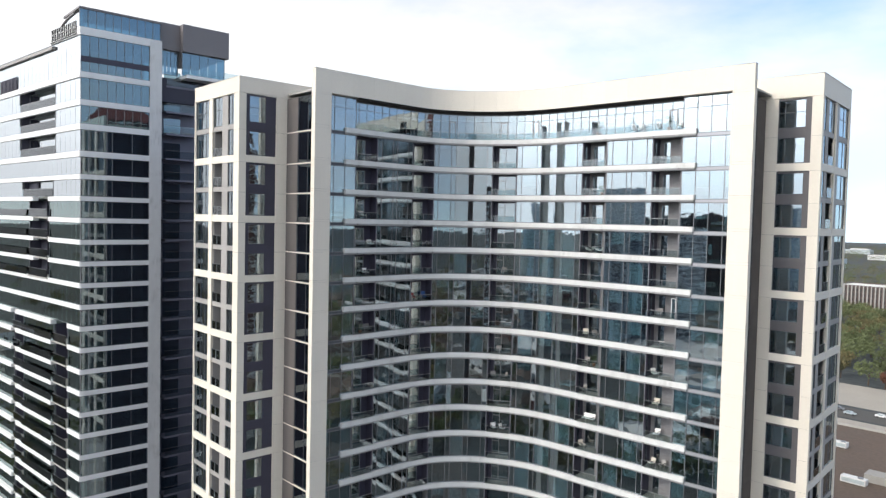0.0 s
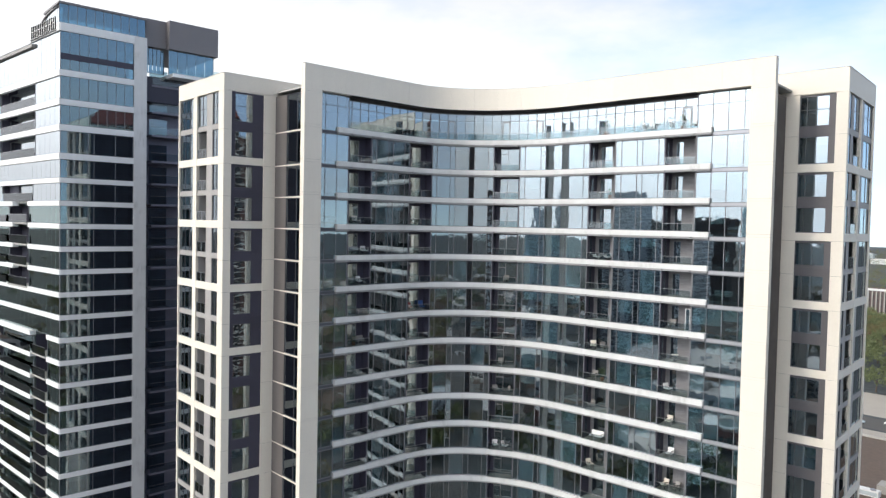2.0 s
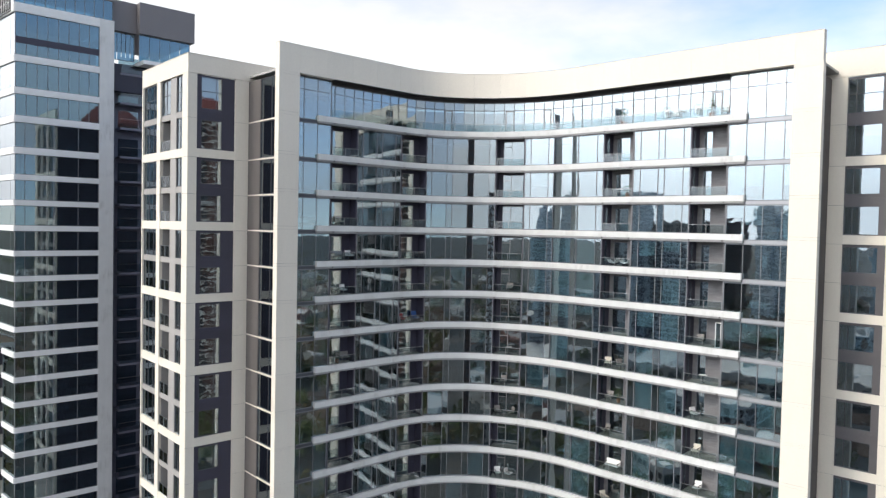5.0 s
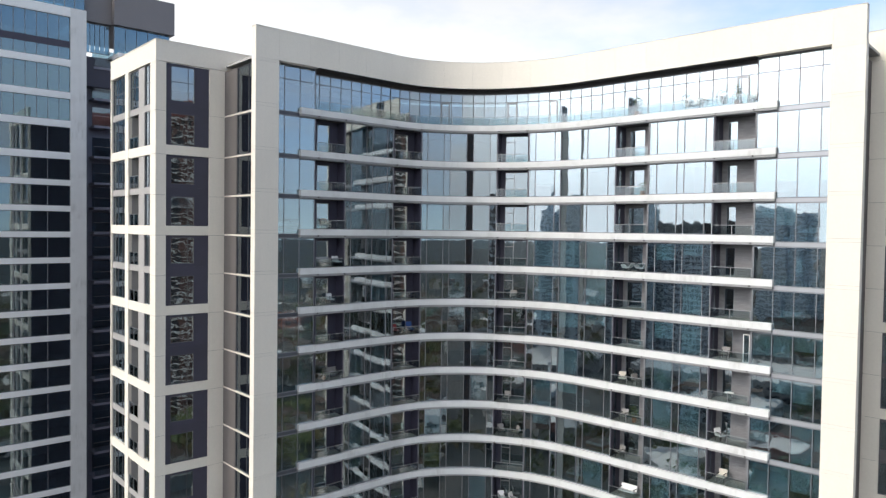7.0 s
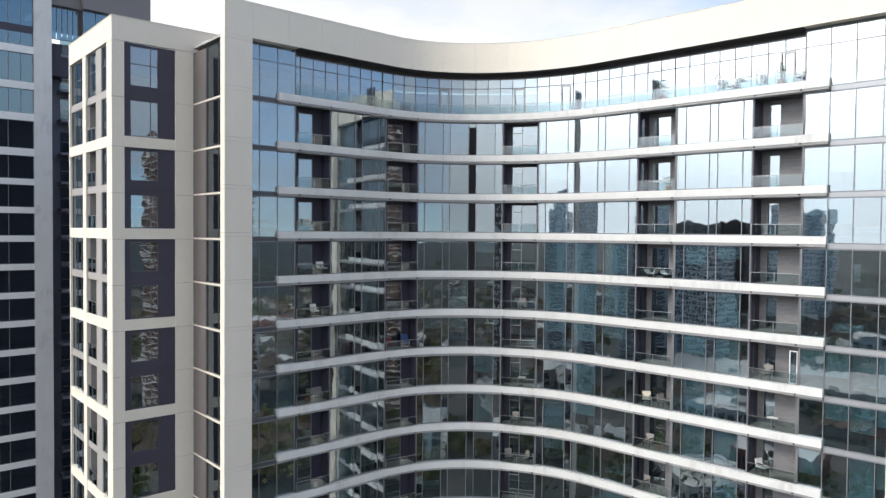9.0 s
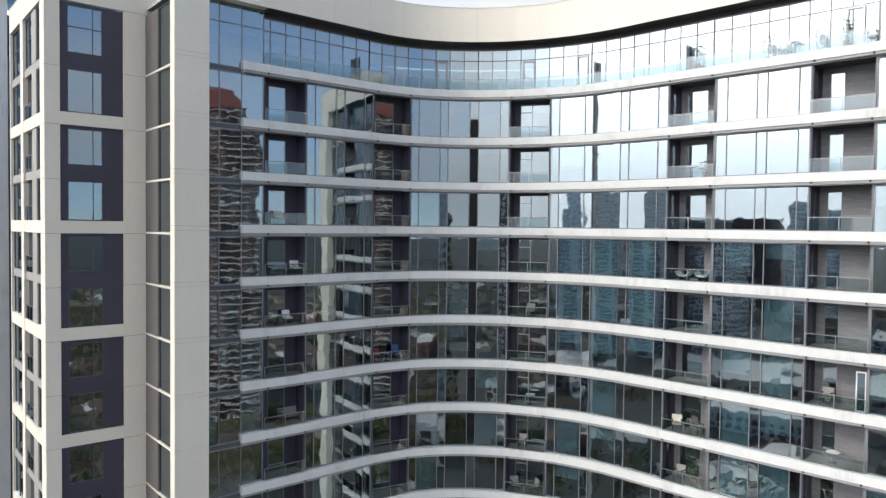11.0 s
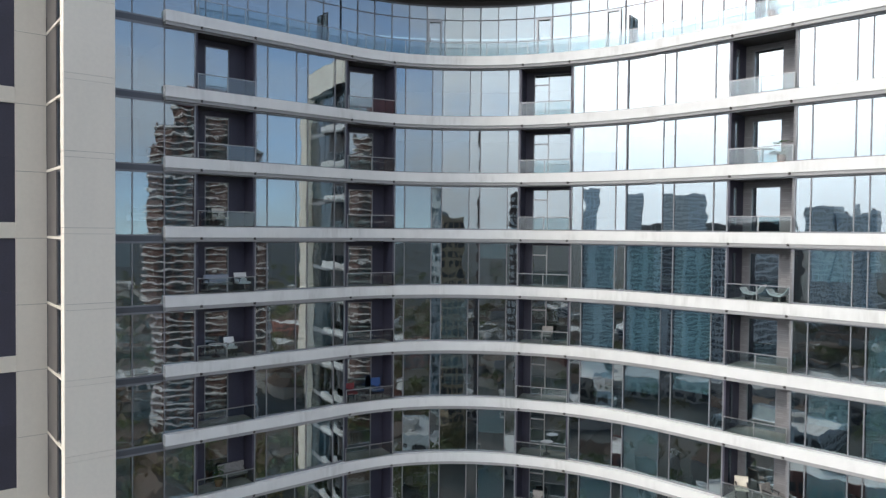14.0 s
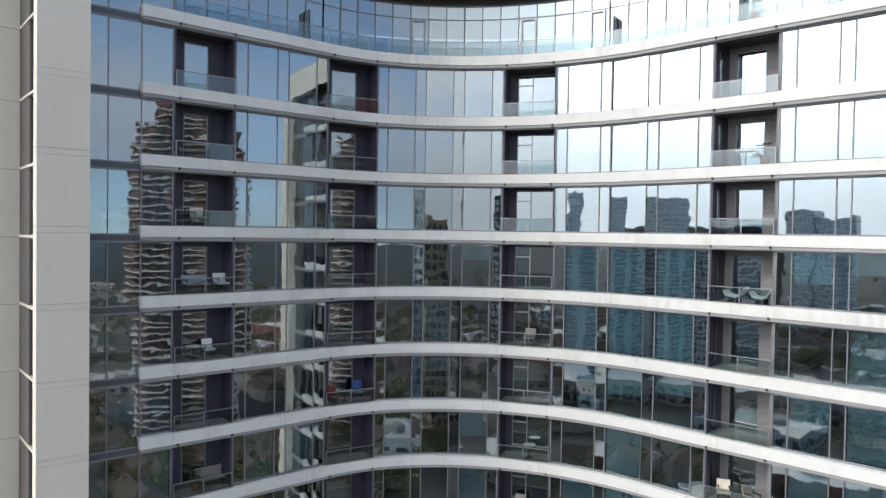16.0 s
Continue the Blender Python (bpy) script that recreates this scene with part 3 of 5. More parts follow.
def wall_window(wall, parent, cuts, z0, z1, d, mat=None, transom=None, blind=0.0, lean=0.0):
    win = part("window", wall.ring(cuts[0] - 0.02, cuts[-1] + 0.02, d - 0.06, d + 0.03, z0, z1, 0.05), SPANDREL, parent)
    for c in cuts[1:-1]:
        part("mullion", wall.box(c - 0.025, c + 0.025, d - 0.055, d + 0.025, z0 + 0.05, z1 - 0.05), SPANDREL, win)
    if transom:
        part("transom", wall.box(cuts[0] + 0.03, cuts[-1] - 0.03, d - 0.05, d + 0.02, transom - 0.025, transom + 0.025), SPANDREL, win)
    for a, b in zip(cuts, cuts[1:]):
        e = lean * (b - a) / 2
        ring = [wall.o + wall.u * u_ + wall.n * d_ for u_, d_ in ((a + 0.02, d - 0.03 - e), (b - 0.02, d - 0.03 + e), (b - 0.02, d - 0.01 + e), (a + 0.02, d - 0.01 - e))]
        part("pane", Shape().prism([tuple(c) for c in ring], z0 + 0.03, z1 - 0.03), mat or WINGGLASS, win)
    if blind and rnd.random() < blind:
        part("roller_blind", wall.box(cuts[0] + 0.05, cuts[-1] - 0.05, d - 0.16, d - 0.15, z1 - (z1 - z0) * rnd.choice((0.4, 0.7, 1.0)), z1), BLIND, win)
    return win


def clad_column(wall, u0, u1, deep, joints, parent, d=0.0):
    col = part("clad_column", wall.box(u0 + 0.02, u1 - 0.02, -deep, d - 0.03, 0, joints[0]), JOINT, parent)
    for hi, lo in zip(joints, joints[1:] + [0.0]):
        part("cladding_panel", wall.box(u0, u1, -deep + 0.01, d, lo + 0.012, hi - 0.012), CLAD, col)


JOINTS = [WING_BAND + 0.05] + [LEVEL[k] - 0.62 for k in range(1, 25)]
WING_LOW = WING_DETAIL = 16                     # storeys above the trees; the rest are plain

# left wing: front towards +x, side towards -y
LWX, LWY, LWTOP = -72.93, 44.88, 89.47
front = Wall((LWX, LWY), (0, 1), (1, 0))
side = Wall((LWX, LWY), (-1, 0), (0, -1))
LWL = 11.0
wing = thing("building_wing", "cream-clad apartment tower wing with dark window panels", "building wing", group="tower wings")
clad_column(front, 0.0, 0.80, 0.30, JOINTS, wing)
clad_column(front, 4.26, 5.54, 0.30, JOINTS, wing)
clad_column(side, 0.31, 1.18, 0.30, JOINTS, wing)
clad_column(side, 6.3, 7.15, 0.30, JOINTS, wing)
clad_column(side, LWL - 0.2, LWL, 0.30, JOINTS, wing)
par = part("parapet", front.box(0, 16.0, -0.3, 0.0, WING_BAND + 0.06, LWTOP), CLAD, wing)
part("parapet_return", side.box(0.301, LWL, -0.3, 0.0, WING_BAND + 0.06, LWTOP), CLAD, par)
part("coping", front.box(-0.04, 16.0, -0.34, 0.04, LWTOP + 0.002, LWTOP + 0.03), CLAD, par)
part("coping", side.box(0.345, LWL + 0.04, -0.34, 0.04, LWTOP + 0.002, LWTOP + 0.03), CLAD, par)
part("roof_deck", Shape().box(LWX - LWL + 0.1, LWX - 0.31, LWY + 0.31, 62.0, WING_BAND - 0.1, WING_BAND + 0.05), ROOF, wing)
part("rear_wall", Shape().box(LWX - LWL, LWX - LWL + 0.3, LWY + 0.31, 62.0, 0, LWTOP - 1.6), CHARCOAL, wing)


def wing_front(wall, u0, u1, cuts, parent, fill=CHARCOAL, lean=0.0):
    """The dark panel of a wing: two storeys between cream bands."""
    for k in range(1, WING_LOW):
        z = LEVEL[k]
        top = WING_BAND + 0.0 if k == 1 else LEVEL[k - 1] - (0.62 if (k - 1) % 2 == 0 else 0.0)
        base = z + 0.12 if k % 2 == 0 else z
        if k % 2 == 0:
            part("floor_band", wall.box(u0 + 0.003, u1 - 0.003, -0.3, -0.02, z - 0.62, z + 0.12), CLAD, parent)
        sill = z + (0.15 if k % 2 == 0 else 0.25)
        whead = WING_BAND - 0.12 if k == 1 else (top - 0.18 if (k - 1) % 2 == 0 else LEVEL[k - 1] - 0.70)
        infill = wall.box(u0 + 0.003, cuts[0], -0.25, -0.14, base + 0.002, top)
        wall.box(cuts[-1], u1 - 0.003, -0.25, -0.14, base + 0.002, top, infill)
        wall.box(cuts[0], cuts[-1], -0.25, -0.14, base + 0.002, sill, infill)
        wall.box(cuts[0], cuts[-1], -0.25, -0.14, whead, top, infill)
        part("infill_panel", infill, fill, parent)
        wall_window(wall, parent, cuts, sill, whead, -0.18, transom=86.45 if k == 1 else None, blind=0.25, lean=lean)


wing_front(front, 0.80, 4.26, [1.23, 2.58, 3.09], wing, lean=0.035)
for k in range(1, WING_DETAIL):
    z = LEVEL[k]
    even = k % 2 == 0
    top = WING_BAND if k == 1 else LEVEL[k - 1] - (0.62 if (k - 1) % 2 == 0 else 0.50)
    high = 86.45 if k == 1 else None
    for u0, u1 in ((1.18, 6.3), (7.15, LWL - 0.2)):
        part("floor_band", side.box(u0 + 0.003, u1 - 0.003, -0.3, -0.02 if even else -0.12, z - (0.62 if even else 0.50), z + (0.12 if even else 0.0)), CLAD if even else TAUPE, wing)
    wall_window(side, wing, [1.22, 2.0, 2.73], z + 0.01, top - 0.01, -0.20, transom=high)
    part("side_panel", side.box(2.76, 4.08, -0.3, -0.10, z + 0.002, top - 0.002), TAUPE, wing, "pale taupe wall panel")
    wall_window(side, wing, [7.2, 8.3, 9.5, LWL - 0.24], z + 0.01, top - 0.01, -0.20, transom=high)
    if k == 1:
        wall_window(side, wing, [4.14, 5.2, 6.26], z + 0.01, top - 0.01, -0.20, transom=high)
    else:
        rec = part("balcony", side.box(4.08, 4.14, -1.6, -0.31, z + 0.002, top), CHARCOAL, wing)
        part("back_wall", side.box(4.15, 6.27, -1.7, -1.6, z + 0.002, top), CHARCOAL, rec)
        part("side_wall", side.box(6.23, 6.28, -1.59, -0.31, z + 0.002, top), TAUPE, rec)
        part("balcony_floor", side.box(4.08, 6.3, -1.7, -0.31, z - 0.2, z - 0.002), CONCRETE, rec)
        part("balustrade_pane", side.box(4.16, 6.22, -0.10, -0.085, z + 0.05, z + 1.0), RAILGLASS, rec)
        part("handrail", side.box(4.12, 6.26, -0.115, -0.075, z + 1.0, z + 1.04), RAIL, rec)
        for u in (4.16, 5.2, 6.2):
            part("rail_post", side.box(u - 0.02, u + 0.02, -0.115, -0.075, z, z + 0.998), RAIL, rec)
    part("floor_plate", Shape().box(LWX - LWL + 0.35, LWX - 0.32, LWY + 0.32, 50.3, z - 0.3, z - 0.21), PLASTER, wing)

# right wing: front along the right arm, side at its end
RTOP, RL, RD = 89.98, 5.17, 11.1
ORI = Vector((KX, KY)) + Vector((RX, RY)) * 32.15 + Vector((-RY, RX)) * 6.1
front_r = Wall(ORI, (RX, RY), (RY, -RX))
side_r = Wall(ORI + Vector((RX, RY)) * RL, (-RY, RX), (RX, RY))
wing_r = thing("building_wing", "sunlit cream-clad apartment tower wing with grey window panels", "building wing", group="tower wings")
clad_column(front_r, 0.0, 1.16, 0.30, JOINTS, wing_r)
clad_column(front_r, 4.2, RL, 0.30, JOINTS, wing_r)
clad_column(side_r, 0.31, 0.55, 0.30, JOINTS, wing_r)
clad_column(side_r, 5.15, 5.6, 0.30, JOINTS, wing_r)
clad_column(side_r, 10.7, RD, 0.30, JOINTS, wing_r)
par = part("parapet", front_r.box(-8.0, RL, -0.3, 0.0, WING_BAND + 0.06, RTOP), CLAD, wing_r)
part("parapet_return", side_r.box(0.301, RD, -0.3, 0.0, WING_BAND + 0.06, RTOP), CLAD, par)
part("coping", front_r.box(-8.0, RL + 0.04, -0.34, 0.04, RTOP + 0.002, RTOP + 0.03), CLAD, par)
part("coping", side_r.box(0.345, RD, -0.34, 0.04, RTOP + 0.002, RTOP + 0.03), CLAD, par)
part("roof_deck", front_r.box(-8.0, RL - 0.31, -RD + 0.1, -0.31, WING_BAND - 0.1, WING_BAND + 0.05), ROOF, wing_r)
part("rear_wall", front_r.box(-44.0, RL - 0.32, -RD, -RD + 0.3, 0, RTOP - 0.1), CLAD, wing_r)
part("rear_wall", Shape().box(LWX - LWL, LWX - LWL + 0.3, 62.0, 84.9, 0, LWTOP - 1.6), CHARCOAL, wing_r)
part("rear_roof", front_r.box(-44.0, -8.01, -RD + 0.3, -1.0, WING_BAND - 0.1, WING_BAND + 0.05), ROOF, wing_r)
part("rear_roof", Shape().box(LWX - LWL + 0.31, -74.1, 62.01, 80.0, WING_BAND - 0.1, WING_BAND + 0.05), ROOF, wing_r)
wing_front(front_r, 1.16, 4.2, [1.21, 1.78, 3.64], wing_r, SUNLIT_PANEL)
for k in range(1, WING_DETAIL):
    z = LEVEL[k]
    even = k % 2 == 0
    top = WING_BAND if k == 1 else LEVEL[k - 1] - (0.62 if (k - 1) % 2 == 0 else 0.50)
    high = 86.45 if k == 1 else None
    for u0, u1 in ((0.55, 5.15), (5.6, 10.7)):
        part("floor_band", side_r.box(u0 + 0.003, u1 - 0.003, -0.3, -0.02 if even else -0.14, z - (0.62 if even else 0.50), z + (0.12 if even else 0.0)), CLAD if even else TAUPE, wing_r)
    wall_window(side_r, wing_r, [0.6, 1.2, 1.9], z + 0.01, top - 0.01, -0.18, transom=high)
    part("side_panel", side_r.box(1.93, 2.9, -0.3, -0.14, z + 0.002, top - 0.002), TAUPE, wing_r)
    if k == 1:
        wall_window(side_r, wing_r, [2.93, 4.0, 5.11], z + 0.01, top - 0.01, -0.18, transom=high)
    else:
        rec = part("balcony", side_r.box(2.93, 5.11, -1.7, -1.6, z + 0.002, top), CHARCOAL, wing_r)
        part("balcony_floor", side_r.box(2.93, 5.11, -1.6, -0.31, z - 0.2, z - 0.002), CONCRETE, rec)
        part("handrail", side_r.box(2.95, 5.09, -0.12, -0.08, z + 1.0, z + 1.04), RAIL, rec)
        part("balustrade_pane", side_r.box(2.97, 5.07, -0.11, -0.095, z + 0.05, z + 0.99), RAILGLASS, rec)
    part("side_panel", side_r.box(5.62, 7.0, -0.3, -0.14, z + 0.002, top - 0.002), TAUPE, wing_r)
    wall_window(side_r, wing_r, [7.04, 8.9, 10.66], z + 0.01, top - 0.01, -0.18, transom=high)
    part("floor_plate", front_r.box(0.3, RL - 0.32, -RD + 0.3, -0.32, z - 0.3, z - 0.21), PLASTER, wing_r)

for wall, length, owner in ((front, 5.54, wing), (side, LWL, wing), (front_r, RL, wing_r), (side_r, RD, wing_r)):
    part("lower_wall", wall.box(0.31, length - 0.31, -0.29, -0.12, 0, LEVEL[15] - 0.85), TAUPE, owner)

# the return walls between the frame and the wings
ret_l = Wall((LWX, 50.44), (1, 0), (0, -1))
ret_r = Wall(Vector((KX, KY)) + Vector((RX, RY)) * 32.15 + Vector((-RY, RX)) * -0.28, (-RY, RX), (RX, RY))
for wall, length, g0, g1, owner in ((ret_l, 6.19, 2.2, 6.0, wing), (ret_r, 6.37, 0.15, 3.9, wing_r)):
    base = part("return_wall", wall.box(0.0, g0 - 0.02, -0.3, 0.0, 0, WING_BAND) if g0 > 1 else wall.box(g1 + 0.02, length, -0.3, 0.0, 0, WING_BAND), RETURN_PANEL if owner is wing else SHADED_TAUPE, owner, "dark taupe panelled return wall")
    for k in range(1, WING_LOW):
        z, top = LEVEL[k], (WING_BAND if k == 1 else LEVEL[k - 1] - 0.65)
        part("floor_line", wall.box(0.0, length - 0.05, -0.3, 0.03, z - 0.62, z - 0.50), CLAD if owner is wing else SHADED_TAUPE, base)
        wall_window(wall, owner, [g0, (g0 + g1) / 2, g1], z - 0.48, top, -0.08)

# ---------------------------------------------------------------- ground, roads
GRASS = material("town_ground", (0.032, 0.042, 0.042), 0.95, vary=0.5, scale=0.02, fine=0.25, tint=(0.055, 0.062, 0.064))
ASPHALT = material("asphalt", (0.10, 0.095, 0.09), 0.9, vary=0.25, scale=0.05, fine=2.0, bump=0.2)
PAVING = material("pale_paving", (0.36, 0.33, 0.29), 0.85, vary=0.15, scale=0.08, fine=2.0)
WHITE_ROOF = material("white_roofing", (0.72, 0.71, 0.68), 0.8, vary=0.1, scale=0.05, fine=0.8)
BROWN_ROOF = material("brown_roofing", (0.13, 0.095, 0.075), 0.9, vary=0.2, scale=0.08, fine=1.2)
BRICK = material("red_brown_brick", (0.24, 0.12, 0.10), 0.85, vary=0.25, scale=0.15, fine=3.0)
TAN = material("tan_stone", (0.42, 0.35, 0.25), 0.85, vary=0.15, scale=0.1, fine=2.0)
SLATE = material("slate_blue_cladding", (0.42, 0.48, 0.51), 0.5, vary=0.2, scale=0.1, fine=2.0)
WHITE = material("white_enamel", (0.75, 0.75, 0.74), 0.4, vary=0.06)
DARK_BROWN = material("dark_brown_cladding", (0.10, 0.075, 0.07), 0.8, vary=0.15, scale=0.2)
DARK = material("dark_metal", (0.03, 0.03, 0.035), 0.5, vary=0.2)

ring32 = [(math.cos(a * 0.19635), math.sin(a * 0.19635)) for a in range(32)]
tagged(new("ground", Shape().prism([(4700 * c, 4700 * s) for c, s in ring32], -3.0, 0.0).mesh("ground", GRASS)), "wide flat town ground of dark grass and paving", "ground", kind="structure")


def road(name, a, b, width, z=0.02, mat=None):
    w = Wall(a, (Vector(b) - Vector(a)).normalized(), Vector((-(b[1] - a[1]), b[0] - a[0])).normalized())
    n = (Vector(b) - Vector(a)).length
    tagged(new(name, w.box(0, n, -width / 2, width / 2, z - 0.3, z).mesh(name, mat or ASPHALT)), "grey asphalt city street" if mat is None else "pale paved footway", "road" if mat is None else "pavement", kind="structure")


road("road", (-600, 322), (700, 340), 18, 0.03)
road("road", (60, -700), (60, 340), 16, 0.045)
road("road", (-700, -120), (700, -150), 20, 0.06)
road("road", (-170, -700), (-180, 800), 14, 0.075)
road("pavement", (-600, 304), (700, 322), 12, 0.10, PAVING)
road("parking_lot", (-260, 362), (-20, 366), 46, 0.08, PAVING)
road("parking_lot", (-120, 20), (50, 20), 60, 0.09)
road("parking_lot", (110, -60), (260, -60), 90, 0.10)

# ---------------------------------------------------------------- neighbouring glass tower
TX, TY0, TY1, TY2 = -100.0, 37.25, 45.6, 47.15
BANDS = [(97.95, 97.0), (92.5, 91.8), (89.08, 88.4), (86.1, 85.4), (82.75, 82.05)]
BANDS += [(79.85 - 2.72 * i, 79.28 - 2.72 * i) for i in range(29)]
east = Wall((TX, TY0), (0, 1), (1, 0))
south = Wall((TX, TY0), (-0.9945, -0.1045), (0.1045, -0.9945))
LONG = 62.0
ntower = thing("glass_tower", "high-rise glass apartment tower with white floor bands and balconies", "building")
part("corner_column", east.box(TY1 - TY0, TY2 - TY0, -0.5, 0.12, 0, 97.95), FASCIA, ntower, "white clad column at the tower's edge")
TOWER_WHITE = material("tower_white_panel", (0.80, 0.80, 0.80), 0.5, vary=0.05, scale=0.3, stain=0.5)
n_pane = 8
REAR_NAVY = material("navy_rear_cladding", (0.19, 0.19, 0.24), 0.6, vary=0.15, scale=0.5)
for i, (hi, lo) in enumerate(BANDS):
    below = BANDS[i + 1][0] if i + 1 < len(BANDS) else 0.0
    lo_ = max(0.2, lo)
    part("floor_band", east.box(0.0, TY1 - TY0 - 0.002, -0.3, 0.12, lo_, hi), TOWER_WHITE, ntower)
    part("floor_plate", Shape().box(TX - 30, TX - 0.31, TY0 + 0.31, TY2 - 0.4, hi - 0.35, hi - 0.2), PLASTER, ntower)
    if below <= 0.2:
        break
    # rows that mirror the sky get the blue-tinted glass, rows below the dark one
    blue = i < 3
    glass, top, bot = (BLUEGLASS if blue else DARKGLASS), lo_ - 0.002, below + 0.002
    win = part("window", east.ring(0.02, TY1 - TY0 - 0.02, -0.12, -0.02, bot, top, 0.05), FRAME, ntower)
    cuts = [0.03 + (TY1 - TY0 - 0.06) * c / n_pane for c in range(n_pane + 1)] if blue else [0.03, 0.95, 3.1, 3.75, 6.2, TY1 - TY0 - 0.03]
    if i == 0:
        part("spandrel", east.box(0.03, TY1 - TY0 - 0.03, -0.11, -0.01, bot + 1.25, bot + 1.95), CHARCOAL, win)
    for a, b in zip(cuts, cuts[1:]):
        part("pane", east.box(a + 0.03, b - 0.03, -0.08, -0.06, bot + 0.04, top - 0.04), glass, win)
        if i < 24:
            part("mullion", east.box(b - 0.03, b + 0.03, -0.10, -0.02, bot + 0.05, top - 0.05), FRAME, win)
    if not blue:
        part("inner_column", east.box(3.3, 3.85, -0.6, -0.14, bot, top), PLASTER, ntower)
        if rnd.random() < 0.4:
            part("roller_blind", east.box(0.1, 0.9, -0.2, -0.19, bot, top), BLIND, win)
    # south front: floor bands with gaps at the balconies, flush glazing, recessed balcony bays
    if i in (0, 4):
        bands_, bays_ = [(0.0, LONG)], []
    elif i < 6:
        bands_, bays_ = [(0.0, LONG)], [(8.2, 21.5, -1.3) if i < 4 else (9.0, 20.5, -1.0), (34.0, 40.0, -1.3)]
    elif i < 10:
        bands_, bays_ = [(0.0, 10.4), (15.0, LONG)], [(10.4, 17.6, -1.6), (34.0, 40.0, -1.6)]
    elif i < 12:
        bands_, bays_ = [(0.0, LONG)], []
    else:
        bands_, bays_ = [(0.0, 4.0), (8.6, 22.3), (24.0, LONG)], [(4.0, 8.6, -1.7), (20.2, 24.0, -1.7)]
    for u0, u1 in bands_:
        if i or u0 < 9:
            part("floor_band", south.box(u0, min(u1, 9.5) if i == 0 else u1, -0.3, 0.12 if i < 6 or u0 < 5 else 0.42, lo_, hi), TOWER_WHITE, ntower)
    edges = sorted([0.05, LONG] + [e for bay in bays_ for e in bay[:2]])
    for u0, u1 in zip(edges, edges[1:]):
        back = next((bay[2] for bay in bays_ if bay[0] <= u0 + 0.01 and u1 <= bay[1] + 0.01), 0.0)
        top = 96.19 if i == 0 and u0 > 9 else lo_ - 0.002
        w2 = part("window", south.ring(u0 + 0.02, u1 - 0.02, back - 0.12, back - 0.02, bot, top, 0.05), FRAME, ntower)
        m = max(2, round((u1 - u0) / 1.5))
        near = u1 < 24.5 and i < 20
        rest = Shape()
        for c in range(m):
            a, b = u0 + 0.02 + (u1 - u0 - 0.04) * c / m, u0 + 0.02 + (u1 - u0 - 0.04) * (c + 1) / m
            sh = south.box(a + 0.03, b - 0.03, back - 0.08, back - 0.06, bot + 0.04, top - 0.04, None if near else rest)
            if near:
                part("pane", sh, SKYGLASS if i < 6 else SOUTHGLASS, w2)
        if not near:
            part("pane", rest, SKYGLASS if i < 6 else SOUTHGLASS, w2, kind="stuff")
        if back < 0 and i > 0:
            part("side_wall", south.box(u0 - 0.10, u0 + 0.015, back, -0.31, bot, top), CHARCOAL, w2)
            part("side_wall", south.box(u1 - 0.015, u1 + 0.10, back, -0.31, bot, top), CHARCOAL, w2)
            if u1 < 25 and i > 4:
                part("dark_panel", south.box(u1 - (u1 - u0) * 0.32, u1 - 0.06, back - 0.015, back + 0.1, bot + 0.03, top - 0.03), CHARCOAL, w2)
            part("balcony_floor", south.box(u0 + 0.02, u1 - 0.02, back, -0.31 if i < 6 else 0.25, bot - 0.22, bot - 0.01), CONCRETE, w2)
            part("balustrade_pane", south.box(u0 + 0.05, u1 - 0.05, 0.0 if i < 6 else 0.2, 0.02 if i < 6 else 0.22, bot, bot + 1.05), RAILGLASS, w2)
            part("handrail", south.box(u0 + 0.03, u1 - 0.03, -0.01 if i < 6 else 0.19, 0.03 if i < 6 else 0.23, bot + 1.055, bot + 1.09), RAIL, w2)
        elif i >= 6 and u0 > 3 and u1 < 40:
            part("balustrade_pane", south.box(u0 + 0.05, u1 - 0.05, 0.36, 0.38, bot, bot + 0.95), RAILGLASS, w2)
    if i == 0:
        for c in range(12):
            part("screen_slat", south.box(22.6 + 0.6 * c, 22.86 + 0.6 * c, 0.0, 0.1, bot + 0.02, bot + 1.9), CHARCOAL, ntower)
# crown: blue glazing above the frame, grey metal roof line, set-back penthouse
win = part("window", east.ring(0.0, TY2 - TY0, -0.6, -0.5, 97.952, 100.3, 0.05), FRAME, ntower)
for c in range(10):
    a, b = (TY2 - TY0) * c / 10, (TY2 - TY0) * (c + 1) / 10
    part("pane", east.box(a + 0.03, b - 0.03, -0.56, -0.54, 98.0, 100.26), BLUEGLASS, win)
    part("mullion", east.box(b - 0.03, b + 0.03, -0.58, -0.50, 98.02, 100.25), FRAME, win)
METAL = material("grey_metal_cladding", (0.20, 0.185, 0.19), 0.5, metal=0.2, vary=0.08, scale=0.3, stain=0.3)
part("roof_cap", east.box(-0.05, TY2 - TY0 + 0.2, -7.5, -0.42, 100.302, 100.55), METAL, ntower)
crown = part("crown_glazing", south.box(0.62, 0.7, -0.62, -0.5, 97.96, 100.26), FRAME, ntower, "pale curved glazing of the tower's crown")
ARC = [(0.7 + 0.85 * c, 97.98 + 2.3 * math.sqrt(max(0.0, 1 - (0.85 * c / 7.7) ** 2))) for c in range(10)]
